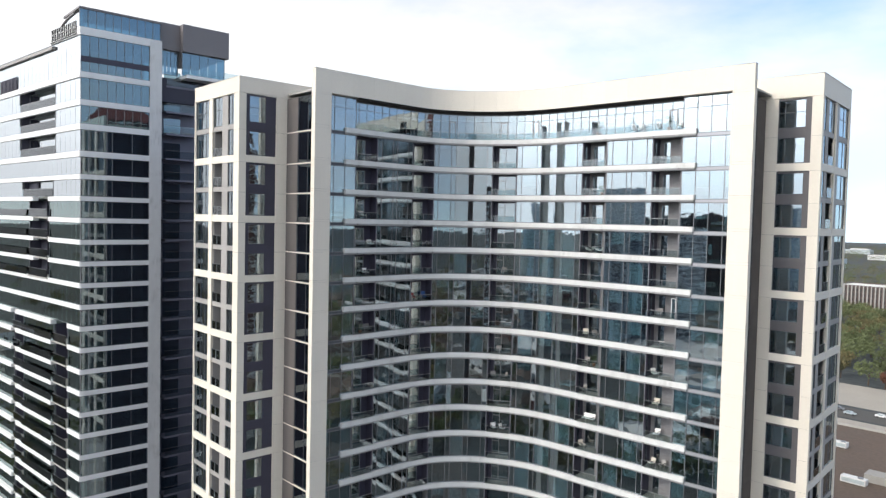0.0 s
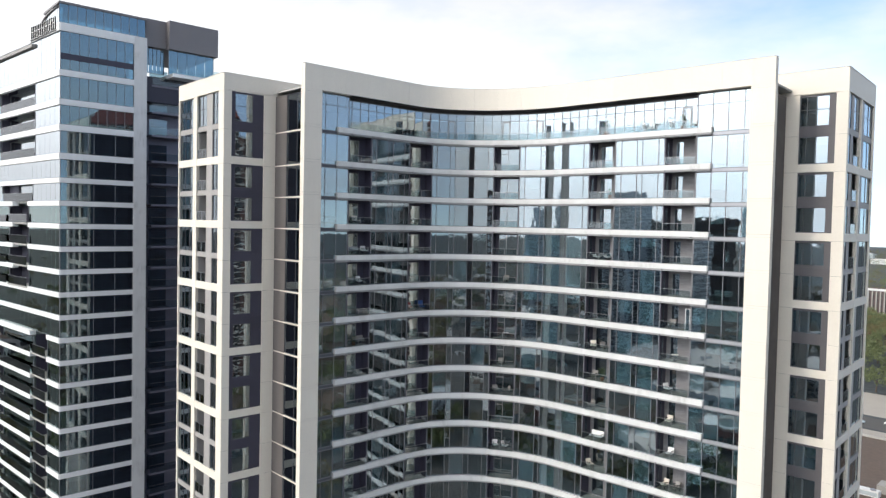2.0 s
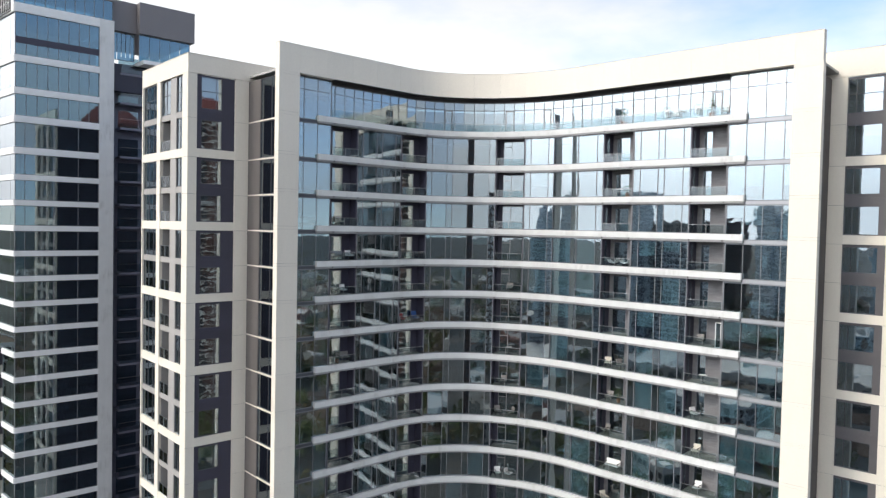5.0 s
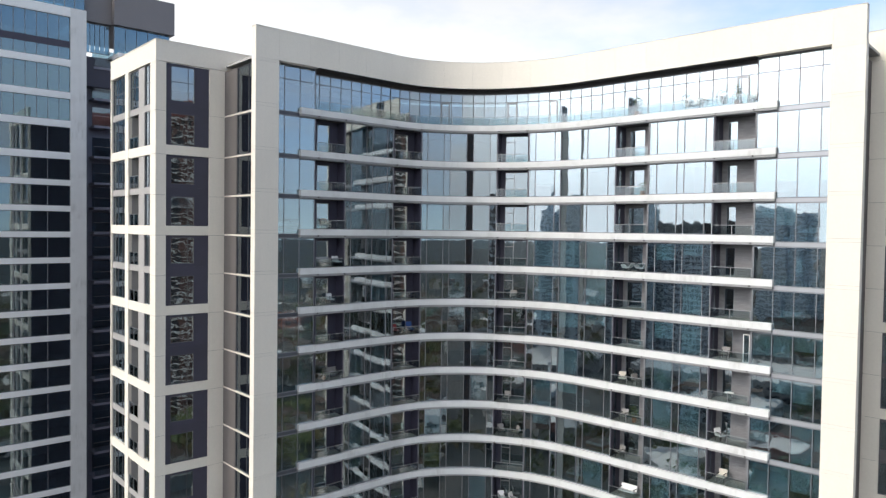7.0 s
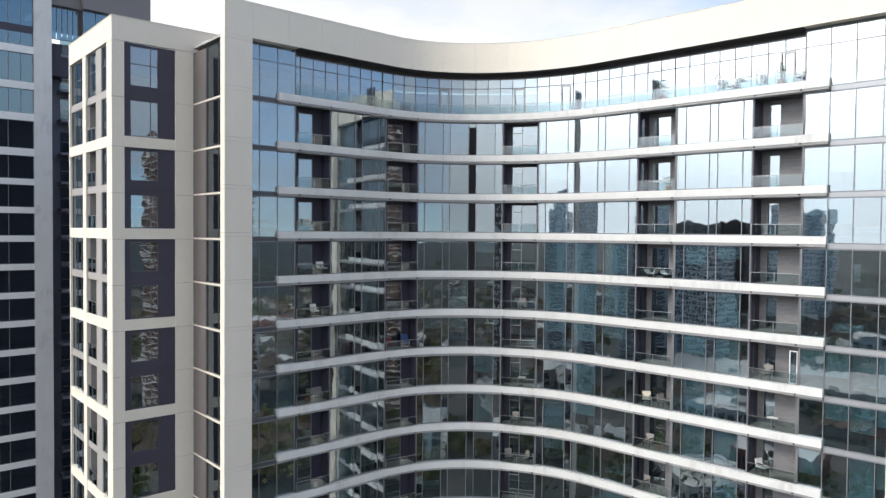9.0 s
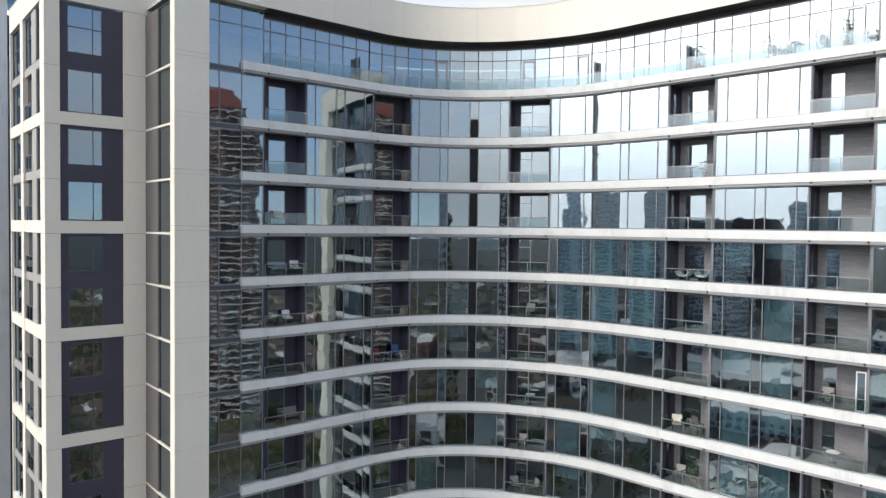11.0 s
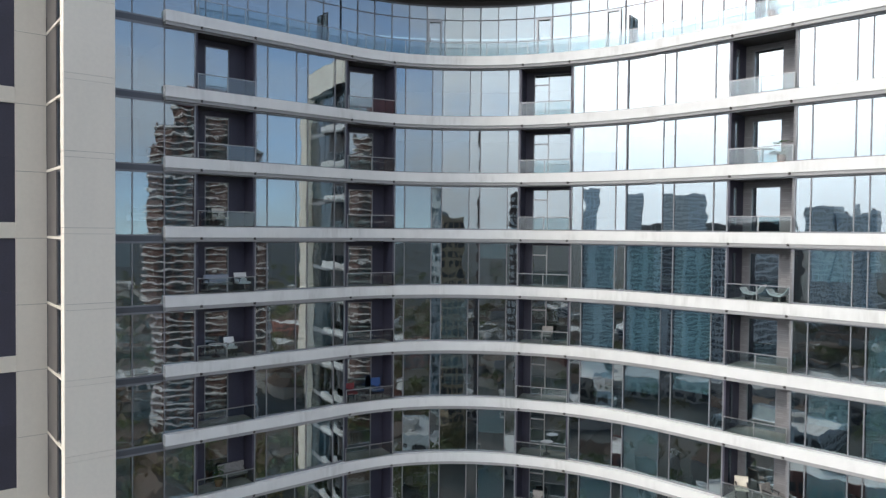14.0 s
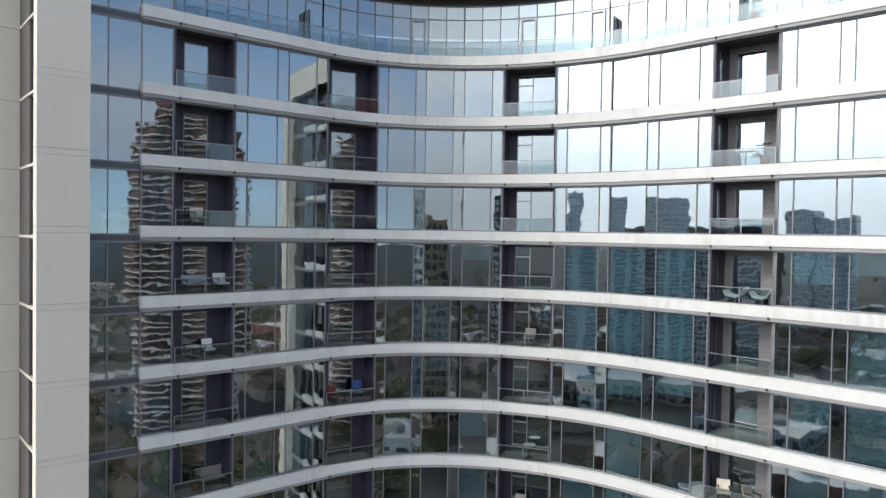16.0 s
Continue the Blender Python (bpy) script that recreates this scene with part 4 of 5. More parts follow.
for (ua, za), (ub, zb) in zip(ARC, ARC[1:]):
    part("pane", south.box(ua + 0.02, ub - 0.02, -0.6, -0.56, 97.96, min(za, zb) - 0.03), SKYGLASS, crown)
    tilt = Shape()
    pa, pb = south.o + south.u * ua, south.o + south.u * ub
    for d_ in (-1.2, -0.42):
        for p_, z_ in ((pa, za), (pb, zb), (pb, zb + 0.2), (pa, za + 0.2)):
            q_ = p_ + south.n * d_
            tilt.v.append((q_.x, q_.y, z_))
    tilt.f = [(3, 2, 1, 0), (4, 5, 6, 7), (0, 1, 5, 4), (1, 2, 6, 5), (2, 3, 7, 6), (3, 0, 4, 7)]
    part("coping", tilt, METAL, crown)
part("roof_edge", south.box(8.4, LONG, -3.0, 0.28, 96.3, 96.7), TAUPE, ntower)
part("penthouse_wall", east.box(TY2 - TY0 + 0.21, 12.8, -12, -1.2, 97.3, 100.8), METAL, ntower)
part("penthouse_wall", east.box(12.81, 19.4, -12, -0.2, 97.2, 100.85), METAL, ntower)
for u0, u1, d in ((TY2 - TY0 + 0.3, 12.7, -1.6), (12.9, 19.0, -0.7)):
    win = part("window", east.ring(u0, u1, d - 0.1, d, 94.0, 97.19, 0.06), FRAME, ntower)
    m = 5
    for c in range(m):
        a, b = u0 + (u1 - u0) * c / m, u0 + (u1 - u0) * (c + 1) / m
        part("pane", east.box(a + 0.03, b - 0.03, d - 0.06, d - 0.04, 94.05, 97.15), BLUEGLASS, win)
part("terrace_slab", east.box(12.9, 20.6, -12, 0.9, 93.5, 93.95), TOWER_WHITE, ntower)
part("balustrade_pane", east.box(12.9, 20.5, 0.82, 0.84, 93.95, 95.0), RAILGLASS, ntower)
part("penthouse_base", east.box(TY2 - TY0 + 0.01, 19.0, -12, -1.3, 90.3, 93.49), CHARCOAL, ntower)
# dark rear block with stacked balconies
part("rear_block", east.box(TY2 - TY0 + 0.01, 22.0, -14, -3.0, 0, 90.29), REAR_NAVY, ntower, "charcoal rear wall with stacked balconies")
for i in range(1, 27):
    hi = BANDS[i][0]
    bs = part("balcony", east.box(11.0, 15.4, -2.99, -1.2, hi - 0.25, hi), REAR_NAVY, ntower)
    part("balustrade_pane", east.box(11.1, 15.3, -1.25, -1.23, hi + 0.04, hi + 1.0), RAILGLASS, bs)
    part("handrail", east.box(11.0, 15.4, -1.27, -1.21, hi + 1.01, hi + 1.05), RAIL, bs)
    part("balcony_window", east.box(11.3, 13.6, -2.99, -2.93, hi + 0.05, hi + 2.2), DARKGLASS, bs)
    part("balcony_window", east.box(16.5, 20.0, -2.99, -2.93, hi + 0.6, hi + 2.2), DARKGLASS, bs)
part("west_body", Shape().box(TX - LONG, TX - 30.5, TY0 + 0.5, TY2 + 11, 0, 96.19), CHARCOAL, ntower)
part("inner_core", Shape().box(TX - 29.9, TX - 5.0, TY0 + 1.6, TY2 - 0.5, 0, 96.19), PLASTER, ntower)
sign = thing("roof_sign", "dark metal sign shapes standing on the tower's roof edge", "sign")
part("sign_rail", south.box(0.8, 9.2, 0.122, 0.22, 97.1, 97.2), DARK, sign)
for c in range(7):
    u = 0.9 + 1.18 * c
    for x0, x1, z0_, z1_ in ((0.0, 0.17, 97.3, 98.75), (0.62, 0.79, 97.3, 98.75), (0.18, 0.61, 97.95, 98.1)):
        bar = part("sign_bar", south.box(u + x0, u + x1, 0.13, 0.27, z0_, z1_), DARK, sign)
        part("bar_face", south.box(u + x0 + 0.03, u + x1 - 0.03, 0.271, 0.285, z0_ + 0.03, z1_ - 0.03), WHITE, bar)


# ---------------------------------------------------------------- the town around
def block(name, label, x, y, w, d, h, wall, roof, storeys, win, bays=6, category="building", turn=0.0):
    """A plain town building with rows of windows and a parapet."""
    b = thing(name, label, category, at=(x, y, 0))
    b.rotation_euler = (0, 0, radians(turn))
    part("wall", Shape().box(-w / 2, w / 2, -d / 2, d / 2, 0, h - 0.5), wall, b)
    part("roof", Shape().box(-w / 2 + 0.4, w / 2 - 0.4, -d / 2 + 0.4, d / 2 - 0.4, h - 0.499, h - 0.3), roof, b)
    rim = Shape()
    for z in (h - 0.499, h + 0.5):
        for e in (0.0, 0.39):
            rim.v += [(-w / 2 + e, -d / 2 + e, z), (w / 2 - e, -d / 2 + e, z), (w / 2 - e, d / 2 - e, z), (-w / 2 + e, d / 2 - e, z)]
    for i in range(4):
        j = (i + 1) % 4
        rim.f += [(i, j, 8 + j, 8 + i), (4 + i, 12 + i, 12 + j, 4 + j), (8 + i, 8 + j, 12 + j, 12 + i), (i, 4 + i, 4 + j, j)]
    part("parapet", rim, wall, b)
    step = (h - 1.5) / storeys
    panes = Shape()
    for k in range(storeys):
        for length, place in ((w, 0), (w, 1), (d, 2), (d, 3)):
            m = max(2, round(bays * length / max(w, d)))
            for c in range(m):
                a = -length / 2 + length * (c + 0.18) / m
                e = -length / 2 + length * (c + 0.82) / m
                z0, z1 = 1.0 + k * step, 1.0 + k * step + step * 0.62
                if place == 0:
                    panes.box(a, e, -d / 2 - 0.06, -d / 2 + 0.1, z0, z1)
                elif place == 1:
                    panes.box(a, e, d / 2 - 0.1, d / 2 + 0.06, z0, z1)
                elif place == 2:
                    panes.box(-w / 2 - 0.06, -w / 2 + 0.1, a, e, z0, z1)
                else:
                    panes.box(w / 2 - 0.1, w / 2 + 0.06, a, e, z0, z1)
    part("window", panes, win, b, kind="stuff")
    part("roof_unit", Shape().box(-min(w * 0.2, 5), min(w * 0.05, 2), -min(d * 0.15, 3), min(d * 0.1, 2), h - 0.3, h + 1.8), CONCRETE, b)
    return b


def chamfered(w, d, c):
    """The outline of a slab with cut corners."""
    a, b = w / 2, d / 2
    return [(-a + c, -b), (a - c, -b), (a, -b + c), (a, b - c), (a - c, b), (-a + c, b), (-a, b - c), (-a, -b + c)]


def stepped_tower(x, y, w, h, turn):
    """A brick tower with thin pale balcony bands, two set-backs and a dark red hipped roof."""
    b = thing("brick_tower", "red-brown brick apartment tower with pale balcony bands and a hipped roof", "building", at=(x, y, 0))
    b.rotation_euler = (0, 0, radians(turn))
    tiers = ((0.0, h - 24.0, w), (h - 24.0, h - 17.0, w - 4.0), (h - 17.0, h - 9.0, w - 12.0))
    for z0_, z1_, ww in tiers:
        part("wall", Shape().prism(chamfered(ww - 2.4, ww - 2.4, 3.0), z0_, z1_ - 0.001), TOWER_BRICK, b)
    crown = Shape()
    e, f_ = (w - 12.0) / 2, (w - 12.0) / 2 - 6.5
    crown.v = [(-e, -e, h - 9), (e, -e, h - 9), (e, e, h - 9), (-e, e, h - 9), (-f_, -f_, h - 1), (f_, -f_, h - 1), (f_, f_, h - 1), (-f_, f_, h - 1)]
    crown.f = [(3, 2, 1, 0), (4, 5, 6, 7)] + [(i, (i + 1) % 4, 4 + (i + 1) % 4, 4 + i) for i in range(4)]
    part("roof", crown, material("dark_red_roof", (0.17, 0.055, 0.05), 0.7, vary=0.15), b)
    part("roof_ridge", Shape().tube((-e, -e, h - 9), (-f_, -f_, h - 1), 0.35, 0.35, 6), FASCIA, b)
    glass, fin, rails = Shape(), Shape(), Shape()
    z = 2.8
    while z < h - 10:
        ww = next(t_[2] for t_ in tiers if z < t_[1])
        part("balcony_band", Shape().prism(chamfered(ww, ww, 3.6), z, z + 0.40), FASCIA, b)
        g = ww / 2 - 1.2
        for c in range(9):
            u = -g + 2 * g * (c + 0.16) / 9
            if c in (1, 2, 4, 6, 7):
                glass.box(u, u + g * 0.15, -g - 0.06, -g + 0.1, z + 0.5, z + 2.2)
                glass.box(-g - 0.06, -g + 0.1, u, u + g * 0.15, z + 0.5, z + 2.2)
            if c in (0, 3, 5, 8):
                rails.box(u, u + g * 0.18, -g - 1.15, -g - 1.08, z + 1.2, z + 1.3)
                rails.box(-g - 1.15, -g - 1.08, u, u + g * 0.18, z + 1.2, z + 1.3)
        for c in (2, 3, 6, 7):
            u = -g + 2 * g * c / 9
            fin.box(u - 0.45, u + 0.45, -g - 1.0, -g - 0.07, z + 0.341, z + 2.49)
            fin.box(-g - 1.0, -g - 0.07, u - 0.45, u + 0.45, z + 0.341, z + 2.49)
        z += 2.5
    part("window", glass, DARK, b, kind="stuff")
    part("balcony_rail", rails, FASCIA, b, kind="stuff")
    part("balcony_fin", fin, TOWER_BRICK, b, kind="stuff")


TOWER_BRICK = material("dark_brown_brick", (0.125, 0.07, 0.06), 0.85, vary=0.3, scale=0.12, fine=2.0, tint=(0.15, 0.085, 0.07))
stepped_tower(171, 130, 41, 128, 19)
# Curtain-wall colours paled and blued, with the haze of distance put into them.
TOWER_GLASS = material("hazed_curtain_wall", (0.50, 0.58, 0.62), 0.22, metal=0.55, vary=0.15, scale=0.08, fine=0.5)
TOWER_BAND = material("hazed_curtain_band", (0.66, 0.72, 0.75), 0.4, metal=0.3, vary=0.1, scale=0.1)
LOUVRE = material("charcoal_louvre", (0.07, 0.07, 0.085), 0.5, vary=0.2, scale=0.2)
block("office_tower", "slender blue-grey glass tower far off", -47, -526, 12, 16, 113, TOWER_BAND, ROOF, 30, TOWER_GLASS, 4, turn=0)
block("office_tower", "low pale tower beside a slender one", -55, -524, 7, 12, 93, TOWER_BAND, ROOF, 24, TOWER_GLASS, 3, turn=0)
block("office_tower", "broad blue-grey office tower with pale bands", -332, -671, 38, 26, 118, TOWER_BAND, ROOF, 28, TOWER_GLASS, 9, turn=22)
block("office_tower", "grey office tower with dark windows far off", -157, -514, 19, 20, 97, TOWER_BAND, ROOF, 24, TOWER_GLASS, 7, turn=11)
block("office_tower", "low stepped grey office tower far off", -141, -514, 12, 18, 91, TOWER_BAND, ROOF, 22, TOWER_GLASS, 4, turn=10)
block("office_tower", "pale concrete office tower far off", -131, -530, 9, 14, 93, TOWER_BAND, ROOF, 24, TOWER_GLASS, 3, turn=8)
block("office_tower", "grey concrete apartment block far off", -250, -570, 44, 18, 84, CONCRETE, ROOF, 22, DARK, 14, turn=18)
block("office_tower", "brown apartment block behind trees", -212, -590, 36, 18, 86, DARK_BROWN, ROOF, 22, DARK, 12, turn=14)
block("office_tower", "dark-louvred office mid-rise with flat roof", -50, -286, 24, 24, 72, SLATE, ROOF, 30, LOUVRE, 2, turn=0)
block("office_tower", "pale gridded office mid-rise with many windows", -158, -300, 24, 24, 73, TOWER_BAND, ROOF, 22, LOUVRE, 9, turn=16)
block("office_tower", "dark-louvred slate office mid-rise", -190, -292, 26, 24, 71, SLATE, ROOF, 30, LOUVRE, 2, turn=19)
block("office_tower", "dark glass high-rise beside a street", 92, -64, 17, 15, 112, DARK_BROWN, ROOF, 34, LOUVRE, 5, turn=46)
block("office_tower", "dark narrow high-rise with pale windows", 100, -183, 13, 13, 93, DARK_BROWN, ROOF, 26, TOWER_BAND, 5, turn=30)
block("office_tower", "tan stone office tower with small windows", 118, -58, 9, 12, 80, TAN, ROOF, 22, DARK, 6, turn=30)
block("office_tower", "teal-grey office tower with glass bands", 163, -41, 12, 14, 91, SLATE, ROOF, 22, DARKGLASS, 5, turn=20)
block("office_block", "long brown office block with pale vertical fins", -165, 737, 150, 40, 24, DARK_BROWN, WHITE_ROOF, 5, DARK, 46, turn=-4)
KEPT = ((-105, -236, 124, 66), (-104, -164, 40, 34), (-50, -286, 36, 36), (-158, -300, 36, 36), (-184, -288, 40, 36), (92, -64, 34, 34), (100, -183, 30, 30), (163, -41, 30, 30), (118, -58, 30, 30), (-80, -120, 36, 30), (38, -84, 32, 30))


def taken(x, y):
    """True on the plots of the larger buildings."""
    return any(abs(x - a) < w / 2 + 6 and abs(y - b) < d / 2 + 6 for a, b, w, d in KEPT)


block("warehouse", "large flat building with a bright white roof", -105, -236, 118, 58, 9, CONCRETE, WHITE_ROOF, 2, DARK, 22, turn=-4)
block("warehouse", "white-roofed commercial building beside a car park", -104, -166, 34, 26, 8, SLATE, WHITE_ROOF, 2, DARK, 9, turn=8)
block("warehouse", "small white-roofed shop building among trees", -80, -118, 26, 18, 7, BRICK, WHITE_ROOF, 1, DARK, 8, turn=4)
block("warehouse", "white-roofed workshop building beside a road", 38, -84, 24, 22, 8, CONCRETE, WHITE_ROOF, 2, DARK, 7, turn=12)
fins = bpy.data.objects["office_block"]
for c in range(46):
    u = -74 + 148 * c / 45
    part("fin", Shape().box(u - 0.45, u + 0.45, -20.9, -20.1, 0.5, 24.4), CONCRETE, fins)
block("warehouse", "low warehouse with a flat brown roof", -60, 222, 130, 104, 9, CONCRETE, BROWN_ROOF, 1, DARK, 10, turn=3)
ware = bpy.data.objects["warehouse"]
for c in range(5):
    part("roof_seam", Shape().box(-64.4, 64.4, -40 + 20 * c, -39.6 + 20 * c, 8.701, 8.78), WHITE_ROOF if c % 2 else ROOF, ware)
for x, y, w in ((-80, 246, 5.0), (-50, 240, 5.0), (-66, 215, 6.0), (-140, -215, 4.0), (-122, -232, 3.5), (-108, -214, 4.0), (-92, -230, 3.0), (-76, -218, 4.0), (-64, -234, 3.0), (-100, -166, 3.0)):
    ac = thing("rooftop_unit", "white metal air-conditioning unit on a flat roof", "rooftop unit", group="rooftop units", at=(x, y, 8.7))
    part("casing", Shape().box(-w / 2, w / 2, -1.1, 1.1, 0.15, 1.7), WHITE, ac)
    part("base_rail", Shape().box(-w / 2 + 0.2, w / 2 - 0.2, -1.0, 1.0, 0, 0.149), DARK, ac)
    part("fan_cowl", Shape().tube((w / 4, 0, 1.7), (w / 4, 0, 1.95), 0.7, 0.7, 12), RAIL, ac)
    part("grille", Shape().box(-w / 2 + 0.3, w / 2 - 0.3, -1.15, -1.101, 0.4, 1.4), SLATE, ac)
town = random.Random(11)
for c in range(120):
    a, r = town.uniform(0, 6.283), town.uniform(110, 900)
    x, y = -20 + r * math.cos(a), 20 + r * math.sin(a)
    if (x < 20 and 30 < y < 330) or abs(x - 60) < 25 or abs(x + 175) < 24 or abs(y + 135) < 26 or abs(y - 325) < 30 or (-130 < x < 60 and -30 < y < 60) or (130 < x < 208 and 98 < y < 174) or (-300 < x < -30 and y > 330 and y < 1000) or taken(x, y):
        continue
    w, d, h = town.uniform(16, 46), town.uniform(14, 40), town.choice((5, 7, 9, 11, 14))
    block("town_building", town.choice(("low pale-roofed town building among trees", "flat-roofed brick town building", "small commercial building with a white roof")), x, y, w, d, h, town.choice((SLATE, BRICK, CONCRETE, FASCIA)), town.choice((WHITE_ROOF, WHITE_ROOF, ROOF, BROWN_ROOF)), max(1, int(h / 3.4)), DARK, 7, turn=town.choice((0, 3, 90, 45)))
for c in range(34):
    x, y = -1000 + 28 * c + town.uniform(-30, 30), town.uniform(1100, 2600)
    block("distant_building", "pale building in the hazy distance", x, y, town.uniform(30, 90), 30, town.choice((12, 12, 18, 25, 32)), town.choice((CONCRETE, FASCIA, SLATE)), WHITE_ROOF, 5, SLATE, 8)


# rows of small houses and sheds, past counting, with the lanes between them
house_wall, house_roof, house_pale = Shape(), Shape(), Shape()
hg = random.Random(21)
for c in range(1950):
    a, r = hg.uniform(-2.5, 0.75), 165 + 700 * hg.random() ** 1.1
    if c >= 1300:                               # the quarter to the east is built up more closely
        a, r = hg.uniform(-0.3, 0.95), 135 + 420 * hg.random()
    x, y = -40 + r * math.cos(a), 60 + r * math.sin(a)
    if (-135 < x < 55 and -35 < y < 330) or abs(x - 60) < 22 or abs(x + 175) < 20 or abs(y + 135) < 24 or (130 < x < 208 and 98 < y < 174) or (100 < x < 270 and -115 < y < 0) or taken(x, y):
        continue
    w, d, h = hg.uniform(6, 20), hg.uniform(6, 14), hg.uniform(3.5, 8)
    house_wall.box(x - w / 2, x + w / 2, y - d / 2, y + d / 2, 0, h)
    top = house_roof if hg.random() < 0.8 or c >= 1300 else house_pale
    k = len(top.v)
    ridge = h + hg.choice((0.4, 0.5, 2.5, 3.0))
    top.v += [(x - w / 2 - 0.4, y - d / 2 - 0.4, h), (x + w / 2 + 0.4, y - d / 2 - 0.4, h), (x + w / 2 + 0.4, y + d / 2 + 0.4, h), (x - w / 2 - 0.4, y + d / 2 + 0.4, h), (x - w / 2, y, ridge), (x + w / 2, y, ridge)]
    top.f += [(k, k + 1, k + 5, k + 4), (k + 2, k + 3, k + 4, k + 5), (k + 1, k + 2, k + 5), (k + 3, k, k + 4), (k + 3, k + 2, k + 1, k)]
for sh, mat, name, label in ((house_wall, CONCRETE, "house_walls", "walls of many small houses in the quarter"), (house_roof, BROWN_ROOF, "house_roofs", "dark roofs of many small houses"), (house_pale, WHITE_ROOF, "pale_roofs", "pale roofs of many small houses")):
    tagged(new(name, sh.mesh(name, mat)), label, "houses", kind="stuff")
for c in range(14):
    y = -640 + 70 * c
    road("lane", (70, y), (640, y + 10), 7, 0.055 + 0.001 * c)
    x = -640 + 66 * c
    road("lane", (x, -620), (x + 6, -150), 7, 0.075 + 0.001 * c)


# ---------------------------------------------------------------- trees
LEAF = [material("oak_foliage", (0.06, 0.085, 0.038), 0.9, vary=0.5, scale=0.35, fine=1.6, tint=(0.115, 0.135, 0.06)),
        material("dry_foliage", (0.11, 0.12, 0.06), 0.9, vary=0.45, scale=0.35, fine=1.6, tint=(0.16, 0.13, 0.06)),
        material("russet_foliage", (0.15, 0.065, 0.04), 0.9, vary=0.4, scale=0.35, fine=1.6)]
BARK = material("bark", (0.09, 0.07, 0.055), 0.95, vary=0.3, scale=2.0, bump=0.5)


def leaves(sh, gen, h, r, n):
    """Many small leaf clumps spread through an uneven crown."""
    lobes = [(gen.uniform(-r, r) * 0.6, gen.uniform(-r, r) * 0.6, h * gen.uniform(0.55, 0.85), r * gen.uniform(0.4, 0.65)) for _ in range(7)]
    for _ in range(n):
        lx, ly, lz, lr = gen.choice(lobes)
        d = Vector((gen.gauss(0, 1), gen.gauss(0, 1), gen.gauss(0, 0.8))).normalized() * lr * gen.uniform(0.55, 1.05)
        c = Vector((lx, ly, lz)) + d
        u = Vector((gen.gauss(0, 1), gen.gauss(0, 1), gen.gauss(0, 1))).normalized()
        w = u.orthogonal().normalized()
        v = u.cross(w)
        s = gen.uniform(0.35, 0.8)
        k = len(sh.v)
        sh.v += [tuple(c + w * s), tuple(c + v * s * 0.7 + u * s * 0.25), tuple(c - w * s), tuple(c - v * s * 0.7 + u * s * 0.25)]
        sh.f.append((k, k + 1, k + 2, k + 3))
    return sh


def tree(seed, h, r, leaf):
    gen = random.Random(seed)
    t = thing("tree", ("broad green oak tree with an uneven crown", "olive-green tree with a dry open crown", "russet autumn tree with an open crown")[leaf], "tree", "trees along the streets")
    trunk = part("trunk", Shape().tube((0, 0, -0.1), (0.2, 0.1, h * 0.45), 0.42, 0.28, 8), BARK, t)
    limbs = Shape()
    for c in range(6):
        a = c * 1.05 + gen.uniform(-0.3, 0.3)
        limbs.tube((0.15, 0.08, h * gen.uniform(0.3, 0.42)), (math.cos(a) * r * 0.6, math.sin(a) * r * 0.6, h * gen.uniform(0.6, 0.78)), 0.17, 0.06, 6)
    part("limbs", limbs, BARK, trunk)
    part("crown", leaves(Shape(), gen, h, r, 420), LEAF[leaf], t)
    return t


models = [tree(1, 12, 6.0, 0), tree(2, 10, 5.0, 1), tree(3, 9, 4.5, 0), tree(4, 8, 4.0, 2), tree(5, 13, 6.5, 0)]
spots = random.Random(5)
used = []
for m, p in zip(models, ((-115, 392), (-130, 400), (-116, 414), (-107, 389), (-150, 430))):
    m.location = (*p, 0)
    used.append(p)
for c in range(150):
    d = spots.uniform(390, 700)
    x, y = -0.3 * d + spots.uniform(-70, 60), d
    if min((x - u) ** 2 + (y - v) ** 2 for u, v in used) < 49:
        continue
    used.append((x, y))
    m = models[spots.choice((0, 1, 2, 0, 4, 1, 2, 4, 3) if c % 4 == 0 else (0, 1, 2, 4))]
    copy_thing(m, pose(x, y, 0, 0, 0, spots.uniform(0, 360)) @ Matrix.Diagonal((1, 1, 1, 1)))
woods = [Shape(), Shape()]
far_gen = random.Random(9)
crowns = [leaves(Shape(), random.Random(20 + i), 11, 5.5, 150) for i in range(6)]
for c in range(3000):
    a, r = far_gen.uniform(0, 6.283), 90 + 1250 * far_gen.random() ** 1.2
    x, y = -20 + r * math.cos(a), 20 + r * math.sin(a)
    if (-140 < x < 20 and -30 < y < 330) or abs(x - 60) < 11 or abs(x + 175) < 10 or abs(y + 135) < 13 or abs(y - 328) < 25 or (-260 < x < 20 and 355 < y < 770) or (130 < x < 208 and 98 < y < 174) or (110 < x < 260 and -110 < y < -10) or taken(x, y):
        continue
    src, k = crowns[c % 6], len(woods[c % 2].v)
    s = far_gen.uniform(0.7, 1.15)
    woods[c % 2].v += [(x + p[0] * s, y + p[1] * s, p[2] * s) for p in src.v]
    woods[c % 2].f += [tuple(i + k for i in f) for f in src.f]
